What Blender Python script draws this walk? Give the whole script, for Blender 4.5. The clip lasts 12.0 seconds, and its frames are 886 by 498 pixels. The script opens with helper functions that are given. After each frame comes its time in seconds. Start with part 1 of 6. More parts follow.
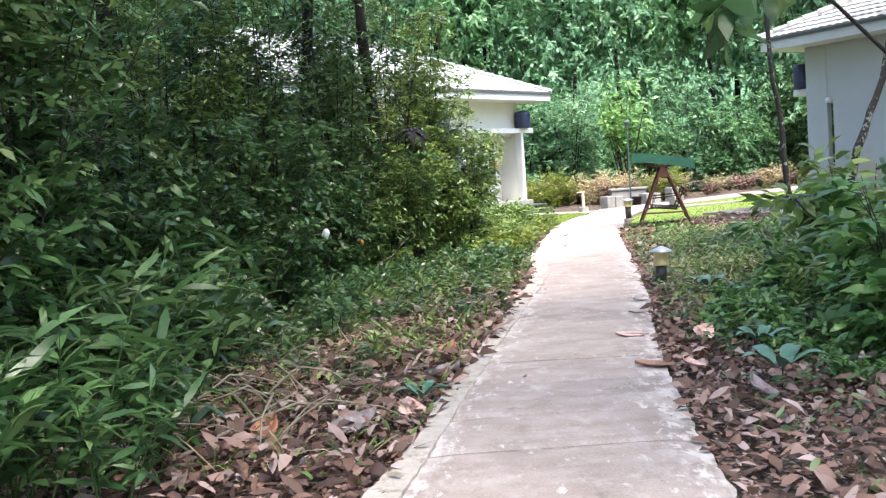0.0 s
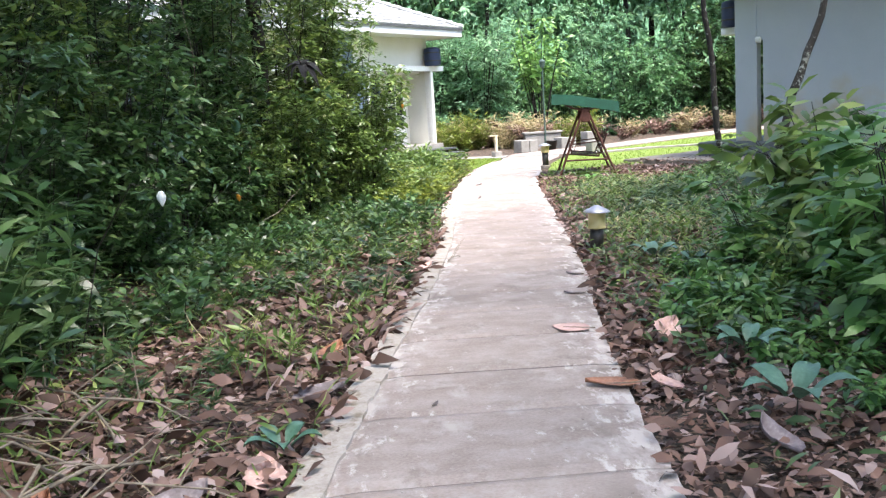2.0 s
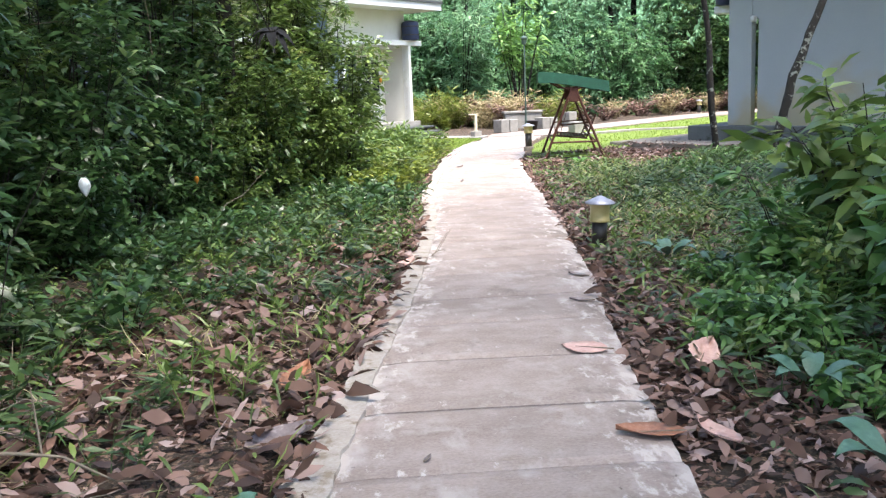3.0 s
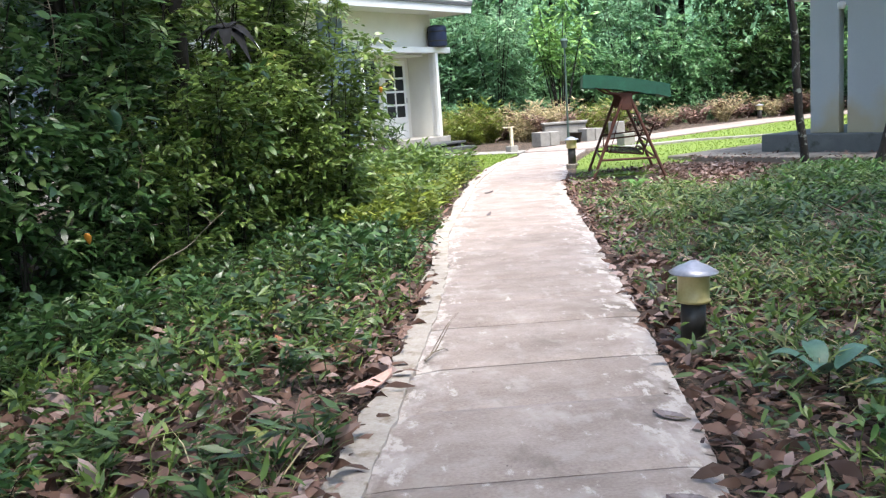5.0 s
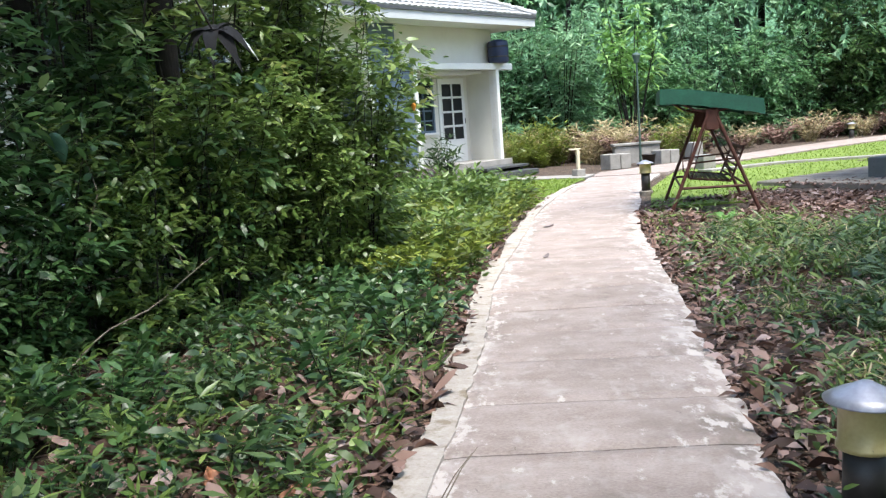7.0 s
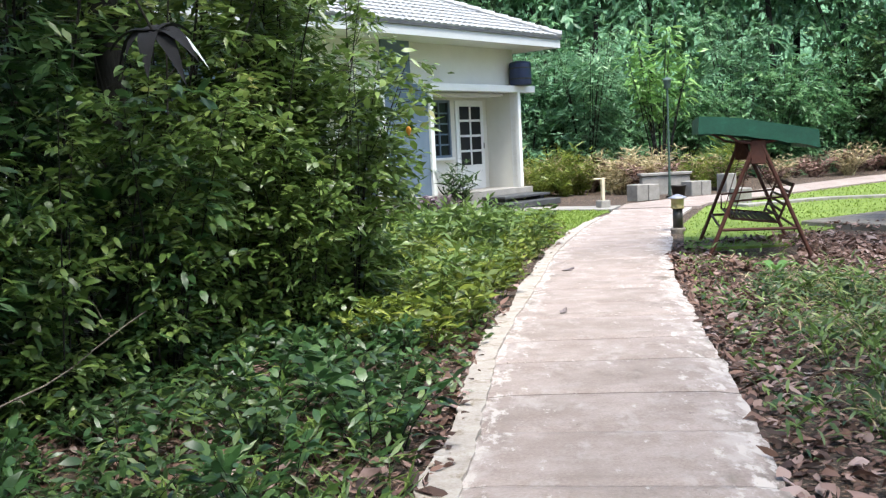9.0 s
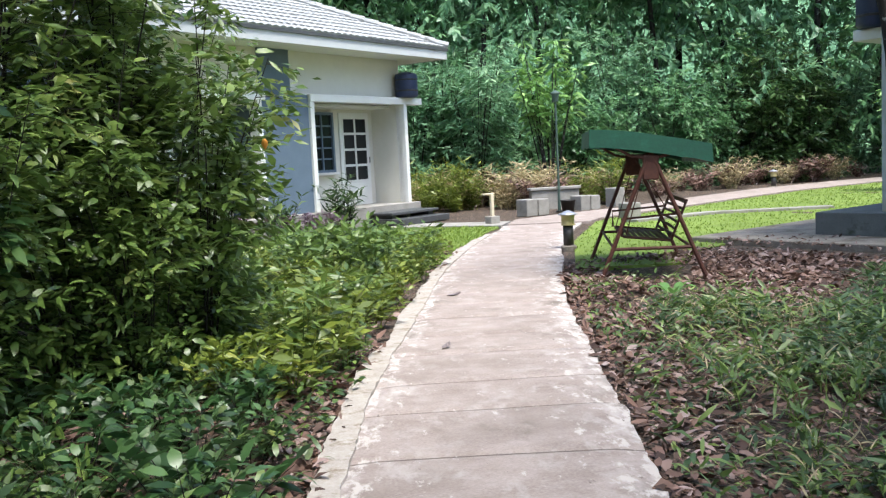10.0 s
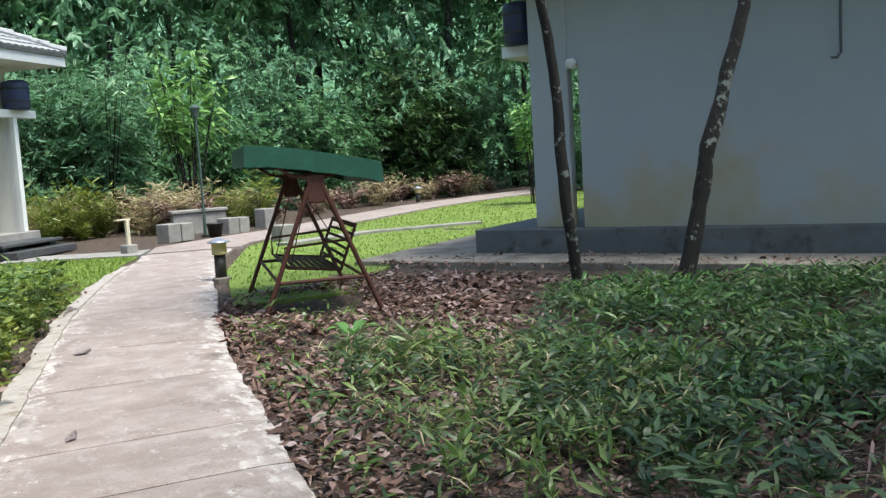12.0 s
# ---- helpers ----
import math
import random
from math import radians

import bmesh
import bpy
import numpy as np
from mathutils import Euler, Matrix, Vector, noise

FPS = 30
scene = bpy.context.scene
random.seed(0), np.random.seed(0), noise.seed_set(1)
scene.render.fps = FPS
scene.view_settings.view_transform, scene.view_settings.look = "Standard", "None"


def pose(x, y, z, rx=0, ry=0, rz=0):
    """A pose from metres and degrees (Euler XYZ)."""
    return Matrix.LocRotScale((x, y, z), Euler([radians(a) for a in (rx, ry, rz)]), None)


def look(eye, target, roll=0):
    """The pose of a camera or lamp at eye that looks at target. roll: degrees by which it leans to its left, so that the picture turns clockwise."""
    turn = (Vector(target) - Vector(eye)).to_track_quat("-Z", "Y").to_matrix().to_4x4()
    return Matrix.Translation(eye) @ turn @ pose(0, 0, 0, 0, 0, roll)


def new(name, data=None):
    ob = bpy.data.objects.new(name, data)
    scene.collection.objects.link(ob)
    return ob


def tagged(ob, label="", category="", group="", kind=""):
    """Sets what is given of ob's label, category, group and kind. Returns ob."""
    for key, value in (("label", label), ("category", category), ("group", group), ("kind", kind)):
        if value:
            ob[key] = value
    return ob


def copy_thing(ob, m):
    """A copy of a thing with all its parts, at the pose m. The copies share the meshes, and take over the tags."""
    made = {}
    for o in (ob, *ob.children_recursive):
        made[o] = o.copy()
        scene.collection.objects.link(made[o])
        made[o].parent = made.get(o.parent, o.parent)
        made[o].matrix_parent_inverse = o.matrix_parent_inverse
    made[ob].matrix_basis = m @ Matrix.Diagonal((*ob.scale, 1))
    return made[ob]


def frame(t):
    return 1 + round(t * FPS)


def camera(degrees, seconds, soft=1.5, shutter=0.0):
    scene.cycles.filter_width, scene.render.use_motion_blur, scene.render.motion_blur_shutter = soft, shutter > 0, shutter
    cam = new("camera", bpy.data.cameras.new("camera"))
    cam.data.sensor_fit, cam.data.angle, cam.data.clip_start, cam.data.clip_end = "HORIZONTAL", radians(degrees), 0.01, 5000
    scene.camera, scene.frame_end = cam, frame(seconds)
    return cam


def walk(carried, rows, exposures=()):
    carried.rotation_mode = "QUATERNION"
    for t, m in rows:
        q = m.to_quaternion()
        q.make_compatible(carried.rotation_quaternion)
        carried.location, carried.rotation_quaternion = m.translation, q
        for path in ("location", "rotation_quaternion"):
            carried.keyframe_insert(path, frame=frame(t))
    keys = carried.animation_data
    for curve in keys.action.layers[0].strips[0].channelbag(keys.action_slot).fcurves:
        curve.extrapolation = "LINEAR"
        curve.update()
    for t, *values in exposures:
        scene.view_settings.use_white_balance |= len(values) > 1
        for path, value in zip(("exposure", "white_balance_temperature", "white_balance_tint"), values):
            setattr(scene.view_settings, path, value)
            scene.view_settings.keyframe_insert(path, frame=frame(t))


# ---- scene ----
cam = camera(51.8, 12.0, 1.3)
ROWS = [
    (0, -0.000, -0.000, 1.431, -0.15, -4.52, 4.12),
    (0.5, 0.052, 0.454, 1.433, -1.55, -5.11, 4.44),
    (1, 0.131, 0.895, 1.433, -2.92, -5.05, 4.51),
    (1.5, 0.149, 1.337, 1.432, -4.47, -6.05, 3.78),
    (2, 0.170, 1.907, 1.443, -5.81, -8.58, 3.48),
    (2.5, 0.171, 2.412, 1.435, -6.58, -10.05, 2.59),
    (3, 0.174, 2.931, 1.428, -7.39, -10.04, 2.34),
    (3.2, 0.186, 3.138, 1.408, -7.56, -9.71, 2.34),
    (4.8, 0.741, 5.616, 1.392, -5.28, -8.81, 3.32),
    (5, 0.803, 5.844, 1.379, -4.87, -9.15, 3.87),
    (5.5, 0.892, 6.316, 1.348, -3.89, -8.83, 3.66),
    (6, 1.031, 6.846, 1.345, -2.60, -8.39, 3.97),
    (6.5, 1.092, 7.316, 1.330, -1.69, -7.99, 3.72),
    (7, 1.169, 7.700, 1.351, -0.57, -7.57, 4.19),
    (7.2, 1.199, 7.854, 1.375, -0.02, -7.64, 3.80),
    (8.8, 1.379, 9.008, 1.385, 1.52, -6.23, 2.93),
    (9, 1.374, 9.127, 1.390, 0.96, -6.09, 2.91),
    (9.5, 1.432, 9.433, 1.389, -1.14, -5.88, 2.97),
    (10, 1.560, 9.995, 1.396, -5.76, -5.58, 2.93),
    (10.5, 1.627, 10.405, 1.388, -10.28, -5.38, 3.00),
    (11, 1.706, 10.853, 1.382, -16.09, -5.32, 3.13),
    (11.5, 1.715, 11.134, 1.434, -22.13, -5.60, 3.21),
    (12, 1.774, 11.346, 1.421, -28.00, -5.71, 3.43),
]
walk(cam, [(t, pose(x, y, z, 90 + pitch, roll, yaw)) for t, x, y, z, yaw, pitch, roll in ROWS],
     [(0.0, 2.5, 6600, 12), (3.0, 2.3, 6600, 12), (7.0, 1.92, 6350, 8), (10.0, 1.7, 6350, 8), (12.0, 1.42, 6350, 4)])

# ---- world and light ----
SUN_EL, SUN_AZ = 68.0, 152.0
world = bpy.data.worlds.new("world")
scene.world = world
world.use_nodes = True
wn = world.node_tree.nodes
sky = wn.new("ShaderNodeTexSky")
sky.sky_type = "NISHITA"
sky.sun_disc = False
sky.sun_elevation = radians(SUN_EL)
sky.sun_rotation = radians(SUN_AZ)
sky.air_density, sky.dust_density, sky.ozone_density = 1.0, 2.0, 1.0
wn["Background"].inputs["Strength"].default_value = 0.15
world.node_tree.links.new(sky.outputs[0], wn["Background"].inputs["Color"])
sun_data = bpy.data.lights.new("sun", "SUN")
sun_data.energy, sun_data.angle, sun_data.color = 2.0, radians(14), (1.0, 0.97, 0.91)
sun = new("sun", sun_data)
sun.matrix_world = look((0, 0, 40), (-math.sin(radians(SUN_AZ)) * math.cos(radians(SUN_EL)) * 40, -math.cos(radians(SUN_AZ)) * math.cos(radians(SUN_EL)) * 40, 40 - 40 * math.sin(radians(SUN_EL))))
rng = np.random.default_rng(7)


# ---- materials ----
def material(name, rough=0.8, metal=0.0):
    m = bpy.data.materials.new(name)
    m.use_nodes = True
    b = m.node_tree.nodes["Principled BSDF"]
    b.inputs["Roughness"].default_value = rough
    b.inputs["Metallic"].default_value = metal
    return m, m.node_tree.nodes, m.node_tree.links, b


def ramp(nodes, stops):
    r = nodes.new("ShaderNodeValToRGB")
    el = r.color_ramp.elements
    while len(el) < len(stops):
        el.new(0.5)
    for e, (p, c) in zip(el, stops):
        e.position, e.color = p, (*c, 1)
    return r


def surface(name, stops, rough=0.8, metal=0.0, scale=6.0, bump=0.3, fine=60.0, bump_size=0.01, stain=None, streak=(1, 1, 1)):
    """A mottled surface: large patches and fine grain in colour, relief from the grain. stain: colour and threshold of blotches."""
    m, nodes, links, b = material(name, rough, metal)
    tc = nodes.new("ShaderNodeTexCoord")
    mp = nodes.new("ShaderNodeMapping")
    mp.inputs["Scale"].default_value = streak
    links.new(tc.outputs["Object"], mp.inputs["Vector"])
    n1, n2 = nodes.new("ShaderNodeTexNoise"), nodes.new("ShaderNodeTexNoise")
    n1.inputs["Scale"].default_value, n1.inputs["Detail"].default_value = scale, 8
    n2.inputs["Scale"].default_value, n2.inputs["Detail"].default_value = fine, 5
    n1.inputs["Roughness"].default_value = 0.65
    for n in (n1, n2):
        links.new(mp.outputs[0], n.inputs["Vector"])
    mix = nodes.new("ShaderNodeMix")
    mix.inputs["Factor"].default_value = 0.35
    links.new(n1.outputs["Fac"], mix.inputs[2])
    links.new(n2.outputs["Fac"], mix.inputs[3])
    r = ramp(nodes, stops)
    links.new(mix.outputs[0], r.inputs[0])
    out = r.outputs[0]
    if stain:
        n3 = nodes.new("ShaderNodeTexNoise")
        n3.inputs["Scale"].default_value, n3.inputs["Detail"].default_value = stain[1], 6
        n3.inputs["Roughness"].default_value = 0.7
        links.new(tc.outputs["Object"], n3.inputs["Vector"])
        r3 = ramp(nodes, [(stain[2], (0, 0, 0)), (stain[3], (1, 1, 1))])
        links.new(n3.outputs["Fac"], r3.inputs[0])
        mc = nodes.new("ShaderNodeMix")
        mc.data_type = "RGBA"
        mc.inputs[7].default_value = (*stain[0], 1)
        links.new(r3.outputs[0], mc.inputs[0])
        links.new(out, mc.inputs[6])
        out = mc.outputs[2]
    links.new(out, b.inputs["Base Color"])
    bp = nodes.new("ShaderNodeBump")
    bp.inputs["Strength"].default_value, bp.inputs["Distance"].default_value = bump, bump_size
    links.new(mix.outputs[0], bp.inputs["Height"])
    links.new(bp.outputs[0], b.inputs["Normal"])
    return m


def leafy(name, stops, rough=0.38, through_light=0.35, spread=0.3, patch=0.7):
    """Leaves: each one takes its own colour, patches of the crown lean lighter or darker."""
    m, nodes, links, b = material(name, rough)
    geo = nodes.new("ShaderNodeNewGeometry")
    n = nodes.new("ShaderNodeTexNoise")
    n.inputs["Scale"].default_value, n.inputs["Detail"].default_value = patch, 4
    mr = nodes.new("ShaderNodeMapRange")
    mr.inputs[1].default_value, mr.inputs[2].default_value = 0.3, 0.7
    links.new(n.outputs["Fac"], mr.inputs[0])
    tc = nodes.new("ShaderNodeTexCoord")
    links.new(tc.outputs["Object"], n.inputs["Vector"])
    mix = nodes.new("ShaderNodeMix")
    mix.inputs["Factor"].default_value = spread
    links.new(geo.outputs["Random Per Island"], mix.inputs[2])
    links.new(mr.outputs[0], mix.inputs[3])
    r = ramp(nodes, stops)
    links.new(mix.outputs[0], r.inputs[0])
    links.new(r.outputs[0], b.inputs["Base Color"])
    b.inputs["Specular IOR Level"].default_value = 0.5
    tr = nodes.new("ShaderNodeBsdfTranslucent")
    links.new(r.outputs[0], tr.inputs["Color"])
    ms = nodes.new("ShaderNodeMixShader")
    ms.inputs[0].default_value = through_light
    links.new(b.outputs[0], ms.inputs[1])
    links.new(tr.outputs[0], ms.inputs[2])
    links.new(ms.outputs[0], nodes["Material Output"].inputs["Surface"])
    return m


M_SOIL = surface("soil", [(0.3, (0.017, 0.012, 0.008)), (0.55, (0.042, 0.029, 0.020)), (0.75, (0.077, 0.056, 0.038))], 0.95, scale=5.0, bump=1.0, fine=45, bump_size=0.04, stain=((0.195, 0.128, 0.090), 28.0, 0.52, 0.6))
M_CONC = surface("path_concrete", [(0.32, (0.183, 0.141, 0.120)), (0.5, (0.284, 0.229, 0.204)), (0.68, (0.378, 0.314, 0.286))], 0.85, scale=3.0, bump=0.4, fine=75, bump_size=0.007, stain=((0.370, 0.322, 0.296), 4.0, 0.54, 0.70), streak=(0.85, 1.25, 1))


def edge_worn(m):
    """Pale laitance and dark moss in ragged patches that gather along the slab's edges."""
    nodes, links = m.node_tree.nodes, m.node_tree.links
    b = nodes["Principled BSDF"]
    base = b.inputs["Base Color"].links[0].from_socket
    at = nodes.new("ShaderNodeAttribute")
    at.attribute_name = "edge"
    tc = nodes.new("ShaderNodeTexCoord")
    for k, (colour, scale, lo, hi, push) in enumerate((((0.190, 0.152, 0.130), 0.9, 0.50, 0.74, 0.02), ((0.385, 0.335, 0.31), 3.2, 0.57, 0.70, 0.13), ((0.13, 0.105, 0.085), 2.3, 0.60, 0.78, 0.11), ((0.455, 0.405, 0.375), 8.0, 0.61, 0.68, 0.14), ((0.11, 0.088, 0.072), 14.0, 0.66, 0.72, 0.03))):
        n = nodes.new("ShaderNodeTexNoise")
        n.inputs["Scale"].default_value, n.inputs["Detail"].default_value, n.inputs["Roughness"].default_value = scale, 9, 0.68
        mp = nodes.new("ShaderNodeMapping")
        mp.inputs["Location"].default_value = (k * 11.0, k * 5.0, 0)
        mp.inputs["Scale"].default_value = (1.3, 0.7, 1)
        links.new(tc.outputs["Object"], mp.inputs["Vector"])
        links.new(mp.outputs[0], n.inputs["Vector"])
        ad = nodes.new("ShaderNodeMath")
        ad.operation = "MULTIPLY_ADD"
        ad.inputs[1].default_value = push
        links.new(at.outputs["Fac"], ad.inputs[0])
        links.new(n.outputs["Fac"], ad.inputs[2])
        r = ramp(nodes, [(lo, (0, 0, 0)), (hi, (1, 1, 1))])
        links.new(ad.outputs[0], r.inputs[0])
        mc = nodes.new("ShaderNodeMix")
        mc.data_type = "RGBA"
        mc.inputs[7].default_value = (*colour, 1)
        links.new(r.outputs[0], mc.inputs[0])
        links.new(base, mc.inputs[6])
        base = mc.outputs[2]
    links.new(base, b.inputs["Base Color"])


edge_worn(M_CONC)
M_MORTAR = surface("pale_mortar", [(0.3, (0.263, 0.223, 0.188)), (0.55, (0.379, 0.337, 0.299)), (0.75, (0.465, 0.432, 0.401))], 0.9, scale=8.0, bump=0.6, fine=70, bump_size=0.01, stain=((0.217, 0.175, 0.126), 7.0, 0.53, 0.64))
M_OLDCONC = surface("weathered_concrete", [(0.3, (0.156, 0.148, 0.133)), (0.55, (0.281, 0.265, 0.242)), (0.75, (0.390, 0.374, 0.343))], 0.9, scale=3.0, bump=0.5, fine=60, bump_size=0.01, stain=((0.1, 0.11, 0.08), 2.0, 0.6, 0.72))
M_PLINTH = surface("damp_plinth", [(0.3, (0.070, 0.077, 0.077)), (0.55, (0.119, 0.126, 0.126)), (0.75, (0.182, 0.182, 0.175))], 0.85, scale=2.5, bump=0.4, fine=60, stain=((0.042, 0.049, 0.035), 3.0, 0.55, 0.7))
M_WHITE = surface("white_paint", [(0.3, (0.622, 0.622, 0.605)), (0.7, (0.727, 0.727, 0.709))], 0.6, scale=2.0, bump=0.1, fine=80, bump_size=0.004)
M_CREAM = surface("cream_render", [(0.3, (0.546, 0.528, 0.466)), (0.7, (0.651, 0.634, 0.572))], 0.75, scale=1.6, bump=0.15, fine=90, bump_size=0.004)
M_BLUEWALL = surface("blue_grey_paint", [(0.3, (0.078, 0.114, 0.162)), (0.7, (0.120, 0.162, 0.216))], 0.65, scale=2.0, bump=0.12, fine=80, bump_size=0.004)
M_GREYWALL = surface("pale_grey_render", [(0.25, (0.320, 0.345, 0.355)), (0.55, (0.370, 0.395, 0.400)), (0.8, (0.405, 0.425, 0.425))], 0.8, scale=0.7, bump=0.15, fine=90, bump_size=0.004, stain=((0.340, 0.345, 0.305), 0.6, 0.58, 0.8))


def splashed(m):
    """Rusty-brown rain splash with a ragged upper edge on the foot of the wall."""
    nodes, links = m.node_tree.nodes, m.node_tree.links
    b = nodes["Principled BSDF"]
    base = b.inputs["Base Color"].links[0].from_socket
    tc = nodes.new("ShaderNodeTexCoord")
    sp = nodes.new("ShaderNodeSeparateXYZ")
    n = nodes.new("ShaderNodeTexNoise")
    n.inputs["Scale"].default_value, n.inputs["Detail"].default_value = 1.4, 9
    links.new(tc.outputs["Object"], sp.inputs[0])
    links.new(tc.outputs["Object"], n.inputs["Vector"])
    ad = nodes.new("ShaderNodeMath")
    ad.operation = "MULTIPLY_ADD"
    ad.inputs[1].default_value = -0.28
    links.new(sp.outputs["Z"], ad.inputs[0])
    links.new(n.outputs["Fac"], ad.inputs[2])
    r = ramp(nodes, [(0.14, (0, 0, 0)), (0.42, (0.75, 0.75, 0.75))])
    links.new(ad.outputs[0], r.inputs[0])
    mc = nodes.new("ShaderNodeMix")
    mc.data_type = "RGBA"
    mc.inputs[7].default_value = (0.36, 0.30, 0.17, 1)
    links.new(r.outputs[0], mc.inputs[0])
    links.new(base, mc.inputs[6])
    links.new(mc.outputs[2], b.inputs["Base Color"])


splashed(M_GREYWALL)
M_TILE = surface("roof_tile", [(0.3, (0.220, 0.220, 0.220)), (0.55, (0.303, 0.303, 0.297)), (0.75, (0.374, 0.369, 0.358))], 0.7, scale=1.2, bump=0.3, fine=50, stain=((0.088, 0.088, 0.083), 3.0, 0.58, 0.7))
M_FASCIA = surface("grey_fascia", [(0.3, (0.413, 0.427, 0.435)), (0.7, (0.510, 0.517, 0.517))], 0.6, scale=2.0, bump=0.1)
M_NAVY = surface("navy_plastic", [(0.3, (0.012, 0.02, 0.06)), (0.7, (0.025, 0.04, 0.1))], 0.5, scale=3.0, bump=0.05)
M_DARKSTONE = surface("dark_stone", [(0.3, (0.03, 0.033, 0.036)), (0.7, (0.09, 0.09, 0.095))], 0.55, scale=5.0, bump=0.2)
M_GREENCLOTH = surface("green_tarpaulin", [(0.3, (0.002, 0.042, 0.022)), (0.55, (0.004, 0.070, 0.036)), (0.75, (0.014, 0.105, 0.060))], 0.5, scale=5.0, bump=0.3, fine=30, bump_size=0.02)
M_RUST = surface("rusty_red_paint", [(0.3, (0.036, 0.011, 0.007)), (0.55, (0.072, 0.020, 0.011)), (0.75, (0.108, 0.043, 0.022))], 0.7, scale=12.0, bump=0.3, fine=80, bump_size=0.003)
M_BLACKMETAL = surface("black_paint", [(0.3, (0.012, 0.012, 0.012)), (0.7, (0.035, 0.03, 0.028))], 0.5, scale=10.0, bump=0.1)
M_CAP = surface("grey_metal_cap", [(0.3, (0.24, 0.24, 0.28)), (0.7, (0.42, 0.42, 0.47))], 0.42, 0.5, scale=10.0, bump=0.15)
M_APRON = surface("broken_apron_concrete", [(0.3, (0.11, 0.092, 0.075)), (0.55, (0.23, 0.20, 0.17)), (0.75, (0.36, 0.33, 0.29))], 0.92, scale=2.2, bump=0.7, fine=40, bump_size=0.015, stain=((0.09, 0.075, 0.05), 1.6, 0.52, 0.66))
M_LAMPGREEN = surface("grey_green_paint", [(0.3, (0.03, 0.055, 0.045)), (0.7, (0.07, 0.11, 0.09))], 0.5, scale=6.0, bump=0.1)
M_LAMPGLASS = surface("yellowed_diffuser", [(0.3, (0.338, 0.270, 0.098)), (0.7, (0.465, 0.390, 0.180))], 0.35, scale=8.0, bump=0.05)
M_BARK = surface("bark", [(0.3, (0.007, 0.006, 0.005)), (0.55, (0.016, 0.013, 0.011)), (0.75, (0.034, 0.030, 0.025))], 0.95, scale=8.0, bump=0.9, fine=40, bump_size=0.03, stain=((0.200, 0.212, 0.190), 9.0, 0.575, 0.625), streak=(1, 1, 0.35))
M_DARKBARK = surface("dark_bark", [(0.3, (0.007, 0.005, 0.004)), (0.6, (0.021, 0.016, 0.011)), (0.8, (0.042, 0.033, 0.024))], 0.95, scale=10.0, bump=0.8, fine=40, bump_size=0.02, streak=(1, 1, 0.35))
M_TWIG = surface("dry_twig", [(0.3, (0.112, 0.084, 0.059)), (0.7, (0.252, 0.210, 0.161))], 0.9, scale=20.0, bump=0.3)
M_WOODPOST = surface("pale_post", [(0.3, (0.5, 0.42, 0.3)), (0.7, (0.66, 0.58, 0.44))], 0.8, scale=8.0, bump=0.2)
M_GLASS = material("dark_window_glass", 0.06)[0]
M_GLASS.node_tree.nodes["Principled BSDF"].inputs["Specular IOR Level"].default_value = 0.25
M_GLASS.node_tree.nodes["Principled BSDF"].inputs["Base Color"].default_value = (0.012, 0.014, 0.016, 1)

L_DARK = leafy("thicket_leaves", [(0.1, (0.018, 0.046, 0.014)), (0.45, (0.048, 0.110, 0.033)), (0.75, (0.115, 0.205, 0.064)), (0.97, (0.300, 0.365, 0.160))], 0.36, 0.35, 0.4, 0.9)
L_OLIVE = leafy("olive_leaves", [(0.1, (0.050, 0.087, 0.019)), (0.5, (0.119, 0.194, 0.043)), (0.8, (0.239, 0.319, 0.084)), (0.97, (0.445, 0.393, 0.148))], 0.38, 0.35, 0.4, 0.8)
L_HERB = leafy("herb_leaves", [(0.1, (0.070, 0.099, 0.015)), (0.45, (0.139, 0.186, 0.030)), (0.75, (0.249, 0.303, 0.050)), (0.95, (0.415, 0.348, 0.089))])
L_COVER = leafy("groundcover_leaves", [(0.1, (0.020, 0.044, 0.014)), (0.4, (0.044, 0.088, 0.027)), (0.7, (0.095, 0.155, 0.052)), (0.95, (0.240, 0.275, 0.130))], 0.4, 0.3, 0.35, 0.8)
L_SHRUB = leafy("shrub_leaves", [(0.1, (0.030, 0.085, 0.022)), (0.45, (0.075, 0.175, 0.042)), (0.75, (0.150, 0.290, 0.075)), (0.97, (0.330, 0.450, 0.170))], 0.36, 0.35, 0.35, 0.9)
# forest greens lifted and blued: distance haze put into the leaf colour
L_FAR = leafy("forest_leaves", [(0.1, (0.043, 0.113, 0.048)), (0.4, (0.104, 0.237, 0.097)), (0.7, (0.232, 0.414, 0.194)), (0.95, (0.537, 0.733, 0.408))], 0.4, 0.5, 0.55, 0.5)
L_FARHAZE = leafy("hazy_forest_leaves", [(0.1, (0.066, 0.169, 0.083)), (0.5, (0.168, 0.326, 0.174)), (0.8, (0.336, 0.533, 0.308)), (0.97, (0.605, 0.782, 0.482))], 0.4, 0.5, 0.5, 0.5)
L_LIME = leafy("lime_leaves", [(0.1, (0.08, 0.18, 0.045)), (0.5, (0.17, 0.34, 0.085)), (0.9, (0.32, 0.5, 0.16))])
L_GRASS = leafy("lawn_blades", [(0.1, (0.130, 0.200, 0.028)), (0.5, (0.190, 0.275, 0.042)), (0.9, (0.280, 0.360, 0.080))], 0.6, 0.35, 0.4, 1.2)
L_DRY = leafy("dry_leaves", [(0.05, (0.035, 0.016, 0.011)), (0.35, (0.099, 0.052, 0.035)), (0.6, (0.198, 0.110, 0.081)), (0.8, (0.289, 0.191, 0.163)), (0.97, (0.380, 0.294, 0.278))], 0.7, 0.1, 0.15)
